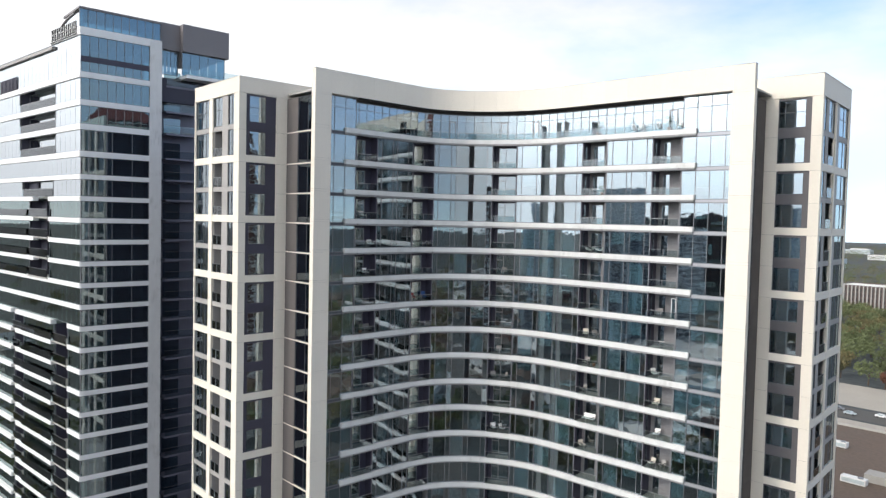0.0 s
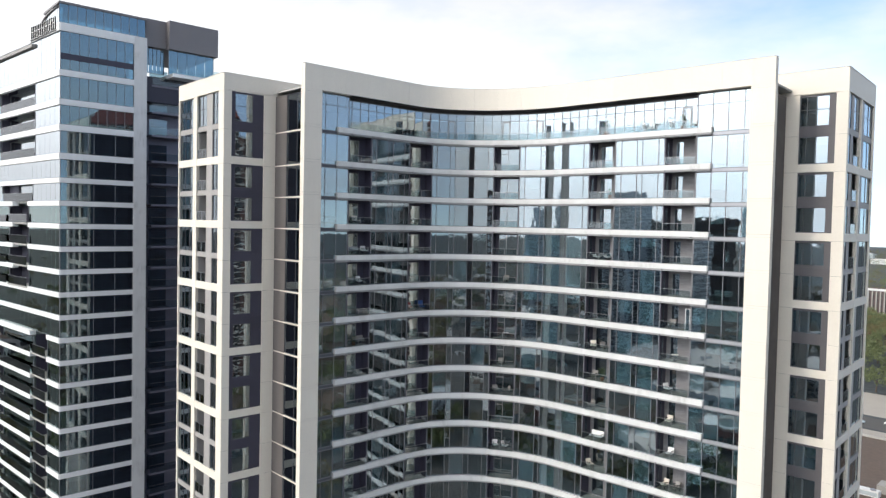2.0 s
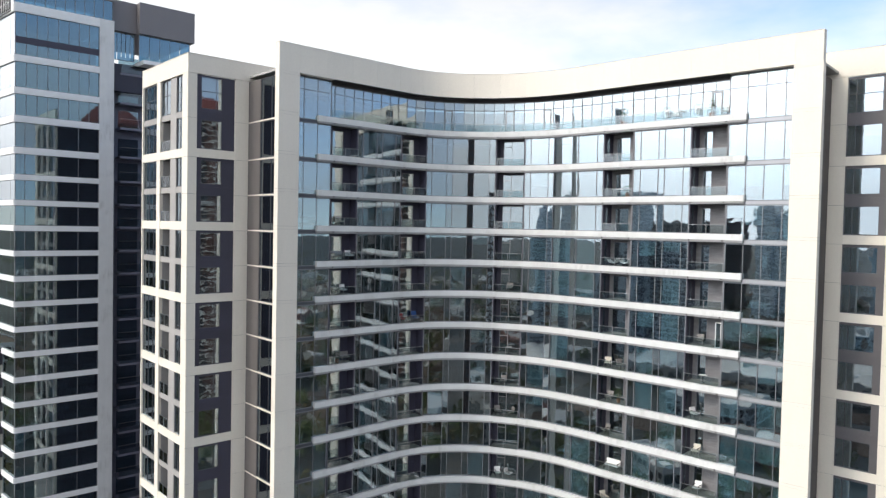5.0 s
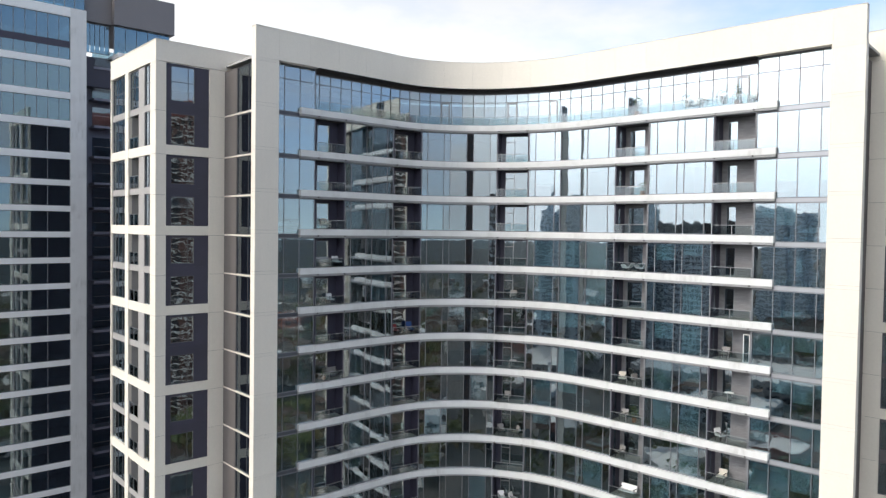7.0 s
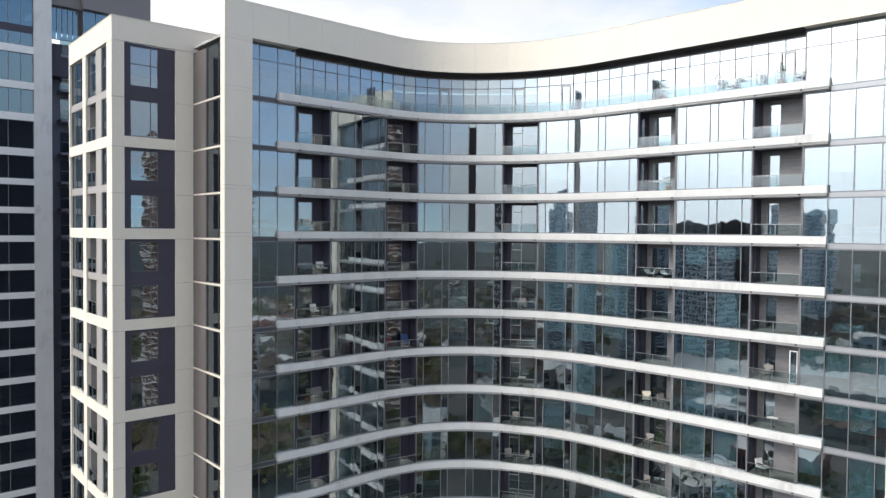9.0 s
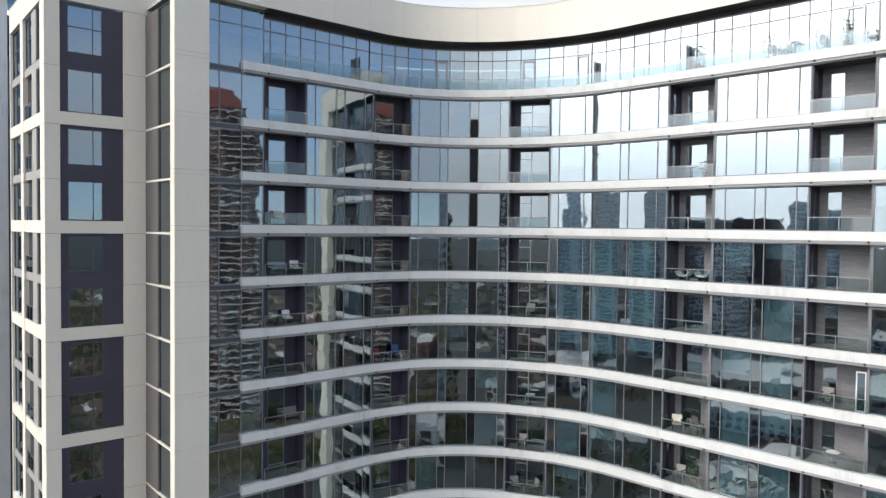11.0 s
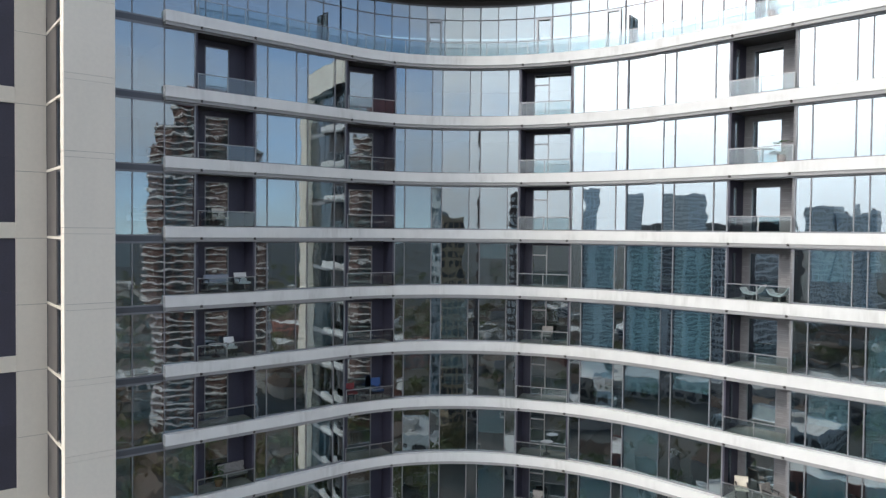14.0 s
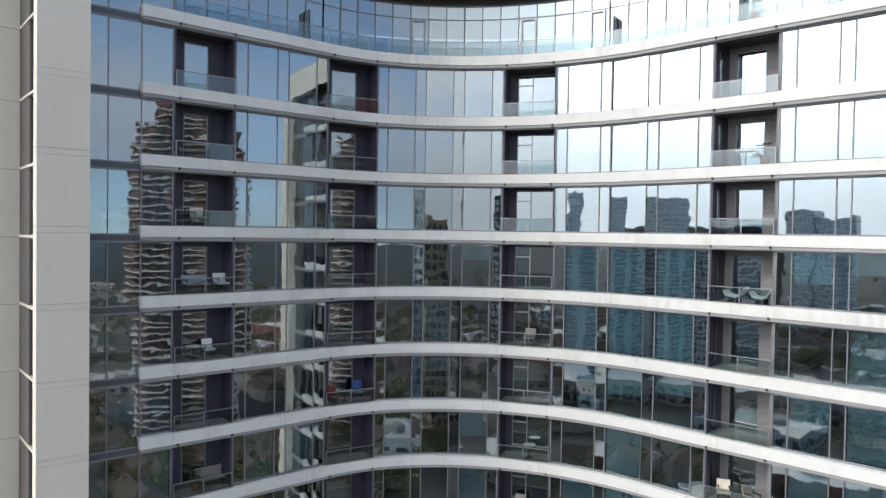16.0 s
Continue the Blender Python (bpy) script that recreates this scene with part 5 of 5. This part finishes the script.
for c in range(900):
    a, r = far_gen.uniform(-0.35, 0.95), 110 + 430 * far_gen.random()
    x, y = -40 + r * math.cos(a), 60 + r * math.sin(a)
    if abs(x - 60) < 11 or (130 < x < 208 and 98 < y < 174) or (110 < x < 260 and -110 < y < -10) or taken(x, y):
        continue
    src, k, s = crowns[c % 6], len(woods[c % 3 % 2].v), far_gen.uniform(0.6, 1.1)
    woods[c % 3 % 2].v += [(x + p[0] * s, y + p[1] * s, p[2] * s) for p in src.v]
    woods[c % 3 % 2].f += [tuple(i + k for i in f) for f in src.f]
far_crowns = [leaves(Shape(), random.Random(40 + i), 13, 9.0, 46) for i in range(5)]
for c in range(1700):
    r = 790 + 2300 * far_gen.random() ** 1.3
    a = radians(far_gen.uniform(93, 118))
    x, y = -5 + r * math.cos(a), 11 + r * math.sin(a)
    src, k, s = far_crowns[c % 5], len(woods[c % 2].v), far_gen.uniform(0.9, 1.4)
    woods[c % 2].v += [(x + p[0] * s * 1.3, y + p[1] * s * 1.3, p[2] * s) for p in src.v]
    woods[c % 2].f += [tuple(i + k for i in f) for f in src.f]
for c in range(320):
    d = far_gen.uniform(430, 712)
    x, y = -0.3 * d + far_gen.uniform(-80, 70), d
    src, k, s = crowns[c % 6], len(woods[c % 3 % 2].v), far_gen.uniform(0.7, 1.1)
    woods[c % 3 % 2].v += [(x + p[0] * s, y + p[1] * s, p[2] * s) for p in src.v]
    woods[c % 3 % 2].f += [tuple(i + k for i in f) for f in src.f]
for c in range(2600):
    r = 500 + 2100 * far_gen.random() ** 1.4
    a = radians(far_gen.uniform(-155, 62))
    x, y = -40 + r * math.cos(a), 60 + r * math.sin(a)
    src, k, s = far_crowns[c % 5], len(woods[c % 2].v), far_gen.uniform(0.8, 1.2)
    woods[c % 2].v += [(x + p[0] * s * 1.2, y + p[1] * s * 1.2, p[2] * s) for p in src.v]
    woods[c % 2].f += [tuple(i + k for i in f) for f in src.f]
for i in (0, 1):
    tagged(new("woodland", woods[i].mesh("woodland", LEAF[i])), "loose woodland canopy spread over the town", "trees", kind="stuff")


# ---------------------------------------------------------------- parked cars
def car(x, y, turn, paint, z=0.1):
    c = thing("car", "parked car on the asphalt lot", "car", "parked cars", at=(x, y, z))
    c.rotation_euler = (0, 0, radians(turn))
    sh = Shape()
    prof = [(-2.2, 0.35), (2.2, 0.35), (2.25, 0.8), (1.2, 0.95), (0.6, 1.4), (-1.1, 1.42), (-1.9, 1.0), (-2.25, 0.95)]
    k = len(prof)
    sh.v = [(a, -0.88, z) for a, z in prof] + [(a, 0.88, z) for a, z in prof]
    sh.f = [tuple(range(k)), tuple(range(2 * k - 1, k - 1, -1))] + [(i, k + i, k + (i + 1) % k, (i + 1) % k) for i in range(k)]
    part("body", sh, paint, c)
    for a in (-1.35, 1.35):
        for b in (-0.8, 0.8):
            part("wheel", Shape().tube((a, b - 0.1, 0.33), (a, b + 0.1, 0.33), 0.33, 0.33, 12), DARK, c)
    part("windscreen", Shape().box(-1.0, 0.55, -0.885, 0.885, 1.0, 1.36), DARKGLASS, c)


paints = [WHITE, DARK, SLATE, RAIL, BRICK]
lot = random.Random(3)
for row in range(4):
    for c in range(20):
        if lot.random() < 0.25:
            car(-112 + 7.2 * c if row < 2 else 115 + 6 * c, (-2 + 14 * row) if row < 2 else -100 + 26 * (row - 2), 90 + lot.uniform(-3, 3), lot.choice(paints))
for x, y in ((-102, 326), (-92, 331), (-60, 327), (-130, 330), (20, 335), (-108, 331)):
    car(x, y, 1, lot.choice(paints[:4]), 0.03)

# ---------------------------------------------------------------- loose things on the balconies and the roof terrace
CREAM = material("cream_canvas", (0.62, 0.58, 0.50), 0.9, vary=0.1, scale=3.0)
WICKER = material("grey_wicker", (0.24, 0.23, 0.22), 0.8, vary=0.3, scale=8.0, bump=0.5)
RED = material("red_plastic", (0.22, 0.025, 0.03), 0.45, vary=0.1)
BLUE = material("blue_plastic", (0.03, 0.08, 0.24), 0.45, vary=0.1)
LEAFY = material("potted_foliage", (0.05, 0.11, 0.03), 0.8, vary=0.4, scale=6.0)
CLAY = material("clay_pot", (0.30, 0.15, 0.09), 0.8, vary=0.15, scale=5.0)


def spot(k, i, u, d):
    """A place on the balcony i of storey k: u along the opening, d behind the glass line; and the turn of the wall."""
    a, b = RECESS[i]
    p, q = Vector(along(a, GD)), Vector(along(b, GD))
    t = (q - p).normalized()
    n = Vector((-t.y, t.x))
    c = p + t * u + n * d
    return (c.x, c.y, LEVEL[k] + 0.03), math.degrees(math.atan2(t.y, t.x))


def terrace(s, d):
    p, q = Vector(along(s, d)), Vector(along(s + 0.1, d))
    return (p.x, p.y, LEVEL[1]), math.degrees(math.atan2(q.y - p.y, q.x - p.x))


def put(ob, place):
    ob.location, ob.rotation_euler = place[0], (0, 0, radians(place[1]))
    return ob


def slab_seat(name, label, category, paint, w=0.6, d=0.6, h=0.42, back=0.45, group="balcony seats"):
    """An outdoor chair or bench: legs, seat, back and arms."""
    c = thing(name, label, category, group)
    for x in (-w / 2 + 0.05, w / 2 - 0.05):
        for y in (-d / 2 + 0.05, d / 2 - 0.05):
            part("leg", Shape().tube((x, y, 0), (x, y, h - 0.06), 0.025, 0.025, 6), DARK, c)
        part("armrest", Shape().box(x - 0.03, x + 0.03, -d / 2, d / 2 - 0.08, h + 0.18, h + 0.22), DARK, c)
        part("arm_post", Shape().tube((x, -d / 2 + 0.06, h - 0.01), (x, -d / 2 + 0.06, h + 0.18), 0.018, 0.018, 6), DARK, c)
    part("seat", Shape().box(-w / 2, w / 2, -d / 2, d / 2, h - 0.06, h + 0.04), paint, c)
    rest = Shape()
    rest.v = [(-w / 2, d / 2 - 0.12, h + 0.041), (w / 2, d / 2 - 0.12, h + 0.041), (w / 2, d / 2 - 0.02, h + 0.041), (-w / 2, d / 2 - 0.02, h + 0.041),
              (-w / 2, d / 2, h + back), (w / 2, d / 2, h + back), (w / 2, d / 2 + 0.08, h + back), (-w / 2, d / 2 + 0.08, h + back)]
    rest.f = [(3, 2, 1, 0), (4, 5, 6, 7), (0, 1, 5, 4), (1, 2, 6, 5), (2, 3, 7, 6), (3, 0, 4, 7)]
    part("backrest", rest, paint, c)
    return c


def small_table(label, r=0.35, h=0.62, top=WHITE):
    c = thing("side_table", label, "table", "balcony tables")
    part("tabletop", Shape().tube((0, 0, h - 0.04), (0, 0, h), r, r, 16), top, c)
    part("pedestal", Shape().tube((0, 0, 0.03), (0, 0, h - 0.04), 0.035, 0.035, 8), DARK, c)
    part("base", Shape().tube((0, 0, 0), (0, 0, 0.03), r * 0.6, r * 0.6, 16), DARK, c)
    return c


def plant(label, h, seed, spread=0.35):
    c = thing("potted_plant", label, "plant", "potted plants")
    part("pot", Shape().tube((0, 0, 0), (0, 0, 0.35), 0.14, 0.2, 12), CLAY, c)
    gen, sh = random.Random(seed), Shape()
    for _ in range(70):
        a, z, r = gen.uniform(0, 6.28), gen.uniform(0.35, h), gen.uniform(0.05, spread)
        p = Vector((math.cos(a) * r, math.sin(a) * r, z))
        q = p + Vector((math.cos(a) * 0.16, math.sin(a) * 0.16, gen.uniform(-0.06, 0.12)))
        w = Vector((-math.sin(a), math.cos(a), 0)) * 0.05
        k = len(sh.v)
        m = (p + q) / 2 + Vector((0, 0, 0.02))
        sh.v += [tuple(p), tuple(m + w), tuple(q), tuple(m - w)]
        sh.f.append((k, k + 1, k + 2, k + 3))
    part("stem", Shape().tube((0, 0, 0.3), (0, 0, h * 0.8), 0.02, 0.01, 6), BARK, c)
    part("leaves", sh, LEAFY, c)
    return c


def lounger(label):
    c = thing("lounger", label, "lounger", "sun loungers")
    shell = Shape()
    prof = [(-0.46, 0.46), (-0.32, 0.28), (0.05, 0.22), (0.3, 0.34), (0.48, 0.62)]
    for x, z in prof:
        shell.v += [(x, -0.33, z), (x, 0.33, z), (x, 0.36, z + 0.09), (x, -0.36, z + 0.09)]
    n = len(prof)
    for i in range(n - 1):
        k = 4 * i
        shell.f += [(k, k + 4, k + 5, k + 1), (k + 1, k + 5, k + 6, k + 2), (k + 2, k + 6, k + 7, k + 3), (k + 3, k + 7, k + 4, k)]
    shell.f += [(0, 1, 2, 3), (4 * n - 1, 4 * n - 2, 4 * n - 3, 4 * n - 4)]
    part("cushion", shell, WHITE, c)
    for x in (-0.2, 0.14):
        part("leg", Shape().box(x - 0.03, x + 0.03, -0.3, 0.3, 0, 0.225), DARK, c)
    return c


def swing_chair(label):
    """A hanging chair: a curved arm on a round foot, with a basket."""
    c = thing("hanging_chair", label, "chair", "terrace chairs")
    part("foot", Shape().tube((0, 0, 0), (0, 0, 0.05), 0.26, 0.26, 18), DARK, c)
    arm = Shape()
    pts = [(0.0, 0, 0.05), (-0.35, 0, 0.5), (-0.48, 0, 1.0), (-0.42, 0, 1.5), (-0.2, 0, 1.85), (0.1, 0, 1.95)]
    for a, b in zip(pts, pts[1:]):
        arm.tube(a, b, 0.035, 0.035, 8)
    part("arm", arm, DARK, c)
    part("chain", Shape().tube((0.1, 0, 1.4), (0.1, 0, 1.95), 0.012, 0.012, 6), DARK, c)
    basket = Shape()
    rows, segs = 6, 12
    for r in range(rows + 1):
        z = 0.45 + 0.95 * r / rows
        w = 0.28 * math.sin(math.pi * (0.12 + 0.8 * r / rows))
        basket.v += [(0.1 + w * math.cos(6.2832 * q / segs), w * math.sin(6.2832 * q / segs), z) for q in range(segs)]
    for r in range(rows):
        for q in range(segs):
            if r in (2, 3, 4) and q in (8, 9, 10):
                continue
            k, m = r * segs + q, r * segs + (q + 1) % segs
            basket.f.append((k, m, m + segs, k + segs))
    basket.f.append(tuple(range(segs - 1, -1, -1)))
    part("basket", basket, WHITE, c)
    return c


def screen(s, label):
    """A privacy screen across the terrace."""
    c = thing("privacy_screen", label, "screen", "terrace screens")
    p, q = Vector(along(s, 0.17)), Vector(along(s, 1.0))
    t = (q - p).normalized()
    w = Wall(p, t, (t.y, -t.x))
    z = LEVEL[1]
    part("panel", w.box(0.06, 0.44, -0.01, 0.01, z + 0.08, z + 1.45), DARKGLASS, c)
    for u in (0.0, 0.445):
        part("post", w.box(u, u + 0.05, -0.03, 0.03, z, z + 1.5), DARK, c)
    part("top_rail", w.box(0.0, 0.495, -0.03, 0.03, z + 1.501, z + 1.54), DARK, c)
    return c


put(lounger("white cushioned lounger on a recessed balcony"), spot(5, 3, 1.15, 0.28))
put(lounger("white cushioned lounger beside another on a balcony"), spot(5, 3, 2.35, 0.28))
put(slab_seat("outdoor_sofa", "pale grey outdoor sofa on a recessed balcony", "sofa", RAIL, 1.2, 0.6, 0.4, 0.4), spot(5, 0, 1.3, 0.5))
put(slab_seat("patio_chair", "white patio chair on a recessed balcony", "chair", WHITE), spot(5, 0, 2.5, 0.45))
put(slab_seat("patio_chair", "small white chair on a dark balcony", "chair", WHITE, 0.5, 0.5), spot(6, 0, 1.9, 0.45))
put(small_table("small white round table on a balcony"), spot(6, 0, 1.2, 0.5))
put(slab_seat("patio_chair", "red plastic chair on a recessed balcony", "chair", RED), spot(7, 1, 0.6, 0.45))
put(slab_seat("patio_chair", "bright blue plastic chair on a balcony", "chair", BLUE, 0.55, 0.55, 0.42, 0.6), spot(7, 1, 2.2, 0.5))
put(small_table("low dark table between two plastic chairs", 0.28, 0.5, DARK), spot(7, 1, 1.4, 0.5))
put(plant("tall white-potted plant on a balcony", 0.9, 3, 0.18), spot(8, 0, 1.3, 0.4))
put(slab_seat("patio_bench", "dark bench on a recessed balcony", "bench", WICKER, 1.3, 0.5), spot(8, 0, 2.1, 0.6))
put(small_table("round white table on an upper balcony", 0.42, 0.72), spot(3, 3, 1.35, 0.6))
put(plant("leafy green plant on a balcony table's side", 1.0, 5), spot(3, 3, 2.2, 0.5))
put(plant("leafy green plant beside the balcony door", 1.3, 8), spot(9, 3, 1.9, 0.5))
put(slab_seat("patio_chair", "grey wicker chair on a balcony", "chair", WICKER), spot(9, 3, 0.9, 0.6))
put(slab_seat("patio_chair", "cream cushioned chair on a lower balcony", "chair", CREAM), spot(10, 4, 1.0, 0.6))
put(slab_seat("patio_chair", "white chair on a lower balcony", "chair", WHITE), spot(11, 4, 1.2, 0.6))
put(slab_seat("outdoor_sofa", "white sofa on a lower balcony", "sofa", WHITE, 1.4, 0.6, 0.4, 0.45), spot(11, 3, 1.4, 0.6))
put(slab_seat("patio_chair", "grey chair on a recessed corner balcony", "chair", WICKER), spot(6, 2, 1.6, 0.5))
put(slab_seat("patio_chair", "dark wicker chair on a corner balcony", "chair", WICKER), spot(9, 2, 1.2, 0.5))
put(small_table("grey table on a corner balcony", 0.35, 0.7, RAIL), spot(8, 2, 1.7, 0.5))
put(slab_seat("patio_chair", "tan chair on a balcony", "chair", CREAM), spot(4, 0, 1.4, 0.5))
put(slab_seat("patio_chair", "wicker chair on a balcony by the stone wall", "chair", WICKER), spot(7, 4, 1.0, 0.6))
put(small_table("small table on a balcony by the stone wall"), spot(8, 4, 1.4, 0.6))
for s in (12.9, 29.6, 35.9):
    screen(s, "dark glass privacy screen across the roof terrace")
put(swing_chair("white hanging chair on a curved dark stand"), terrace(40.6, 0.4)).scale = (0.65, 0.65, 0.65)
put(swing_chair("white hanging chair beside the terrace balustrade"), terrace(43.3, 0.4)).scale = (0.65, 0.65, 0.65)
put(plant("palm-like potted plant on the roof terrace", 1.5, 12, 0.2), terrace(36.5, 0.4))
put(plant("slender potted plant on the roof terrace", 1.5, 13, 0.25), terrace(44.5, 0.4))
put(small_table("white round table on the roof terrace", 0.27, 0.72), terrace(42.0, 0.42))
put(slab_seat("patio_chair", "white chair on the roof terrace", "chair", WHITE, 0.5, 0.42), terrace(41.4, 0.40))
put(slab_seat("patio_chair", "white chair at the terrace table", "chair", WHITE, 0.5, 0.42), terrace(45.7, 0.40))


more = random.Random(29)
for k, i in ((8, 3), (10, 3), (12, 3), (9, 4), (12, 4), (13, 4), (10, 2), (12, 2)):
    for u in (0.75, 1.95):
        if more.random() < 0.75:
            place, turn = spot(k, i, u + more.uniform(-0.1, 0.1), 0.55)
            paint, label = more.choice(((WHITE, "white patio chair among others on a balcony"), (WICKER, "grey wicker chair on a lower balcony"), (CREAM, "cream cushioned patio chair on a balcony")))
            put(slab_seat("patio_chair", label, "chair", paint), (place, turn + more.choice((-60, -20, 25, 70))))

# a white sheet hung behind one of the end windows
p, q = Vector(along(48.88, GD + 0.14)), Vector(along(49.24, GD + 0.14))
t = (q - p).normalized()
hung = Wall(p, t, Vector((t.y, -t.x)))
sheet_thing = thing("hanging_sheet", "white paper sheet hung behind an apartment window", "sheet")
part("paper", hung.box(0.0, 0.36, -0.004, 0.004, LEVEL[5] + 0.45, LEVEL[5] + 1.5), WHITE, sheet_thing)
part("hanging_cord", hung.box(0.17, 0.18, -0.004, 0.004, LEVEL[5] + 1.5, LEVEL[4] - 0.5), DARK, sheet_thing)

# a white framed narrow door at the edge of one balcony
p, q = Vector(along(RECESS[4][0], GD)), Vector(along(RECESS[4][1], GD))
t = (q - p).normalized()
edge = Wall(p, t, Vector((t.y, -t.x)))
narrow = thing("narrow_door", "white framed narrow door at a balcony's edge", "door")
w = (q - p).length
part("door_frame", edge.ring(w - 0.62, w - 0.13, -0.12, -0.05, LEVEL[7] + 0.03, LEVEL[7] + 2.12, 0.06), WHITE, narrow)
part("door_pane", edge.box(w - 0.56, w - 0.19, -0.10, -0.08, LEVEL[7] + 0.09, LEVEL[7] + 2.06), DARKGLASS, narrow)

# ---------------------------------------------------------------- rooms behind the glass
def room_spot(k, s, d):
    p, q = Vector(along(s, d)), Vector(along(s + 0.1, d))
    return (p.x, p.y, LEVEL[k] - 0.02), math.degrees(math.atan2(q.y - p.y, q.x - p.x))


def floor_lamp(label):
    c = thing("floor_lamp", label, "lamp", "lamps in the flats")
    part("foot", Shape().tube((0, 0, 0), (0, 0, 0.03), 0.16, 0.16, 12), DARK, c)
    part("pole", Shape().tube((0, 0, 0.03), (0, 0, 1.35), 0.015, 0.015, 6), DARK, c)
    part("shade", Shape().tube((0, 0, 1.3), (0, 0, 1.65), 0.22, 0.15, 14), CREAM, c)
    return c


def bed(label):
    c = thing("bed", label, "bed", "beds in the flats")
    part("base", Shape().box(-0.8, 0.8, -1.0, 1.0, 0.0, 0.28), TIMBER, c)
    part("mattress", Shape().box(-0.78, 0.78, -0.98, 0.98, 0.281, 0.52), WHITE, c)
    part("pillow", Shape().box(-0.65, -0.05, 0.55, 0.95, 0.521, 0.64), CREAM, c)
    part("pillow", Shape().box(0.05, 0.65, 0.55, 0.95, 0.521, 0.64), CREAM, c)
    part("headboard", Shape().box(-0.82, 0.82, 1.001, 1.07, 0.0, 1.1), TIMBER, c)
    return c


flats = random.Random(17)
for k in range(4, 12):
    for a, b in ((3.0, 5.6), (9.8, 13.6), (17.6, 23.0), (27.4, 33.8), (38.3, 42.2), (46.8, 50.4)):
        if flats.random() < 0.55:
            s = flats.uniform(a + 0.6, b - 0.6)
            kind = flats.choice(("sofa", "sofa", "bed", "table", "lamp"))
            if kind == "sofa":
                put(slab_seat("sofa", "pale sofa behind the apartment glass", "sofa", flats.choice((CREAM, RAIL, WHITE)), 1.7, 0.8, 0.42, 0.4), room_spot(k, s, flats.uniform(1.3, 2.2)))
            elif kind == "bed":
                put(bed("white made bed behind the apartment glass"), room_spot(k, s, 2.4))
            elif kind == "table":
                put(small_table("round dining table behind the apartment glass", 0.6, 0.74, TIMBER), room_spot(k, s, 1.7))
            else:
                put(floor_lamp("floor lamp with a cream shade in a flat"), room_spot(k, s, 1.2))
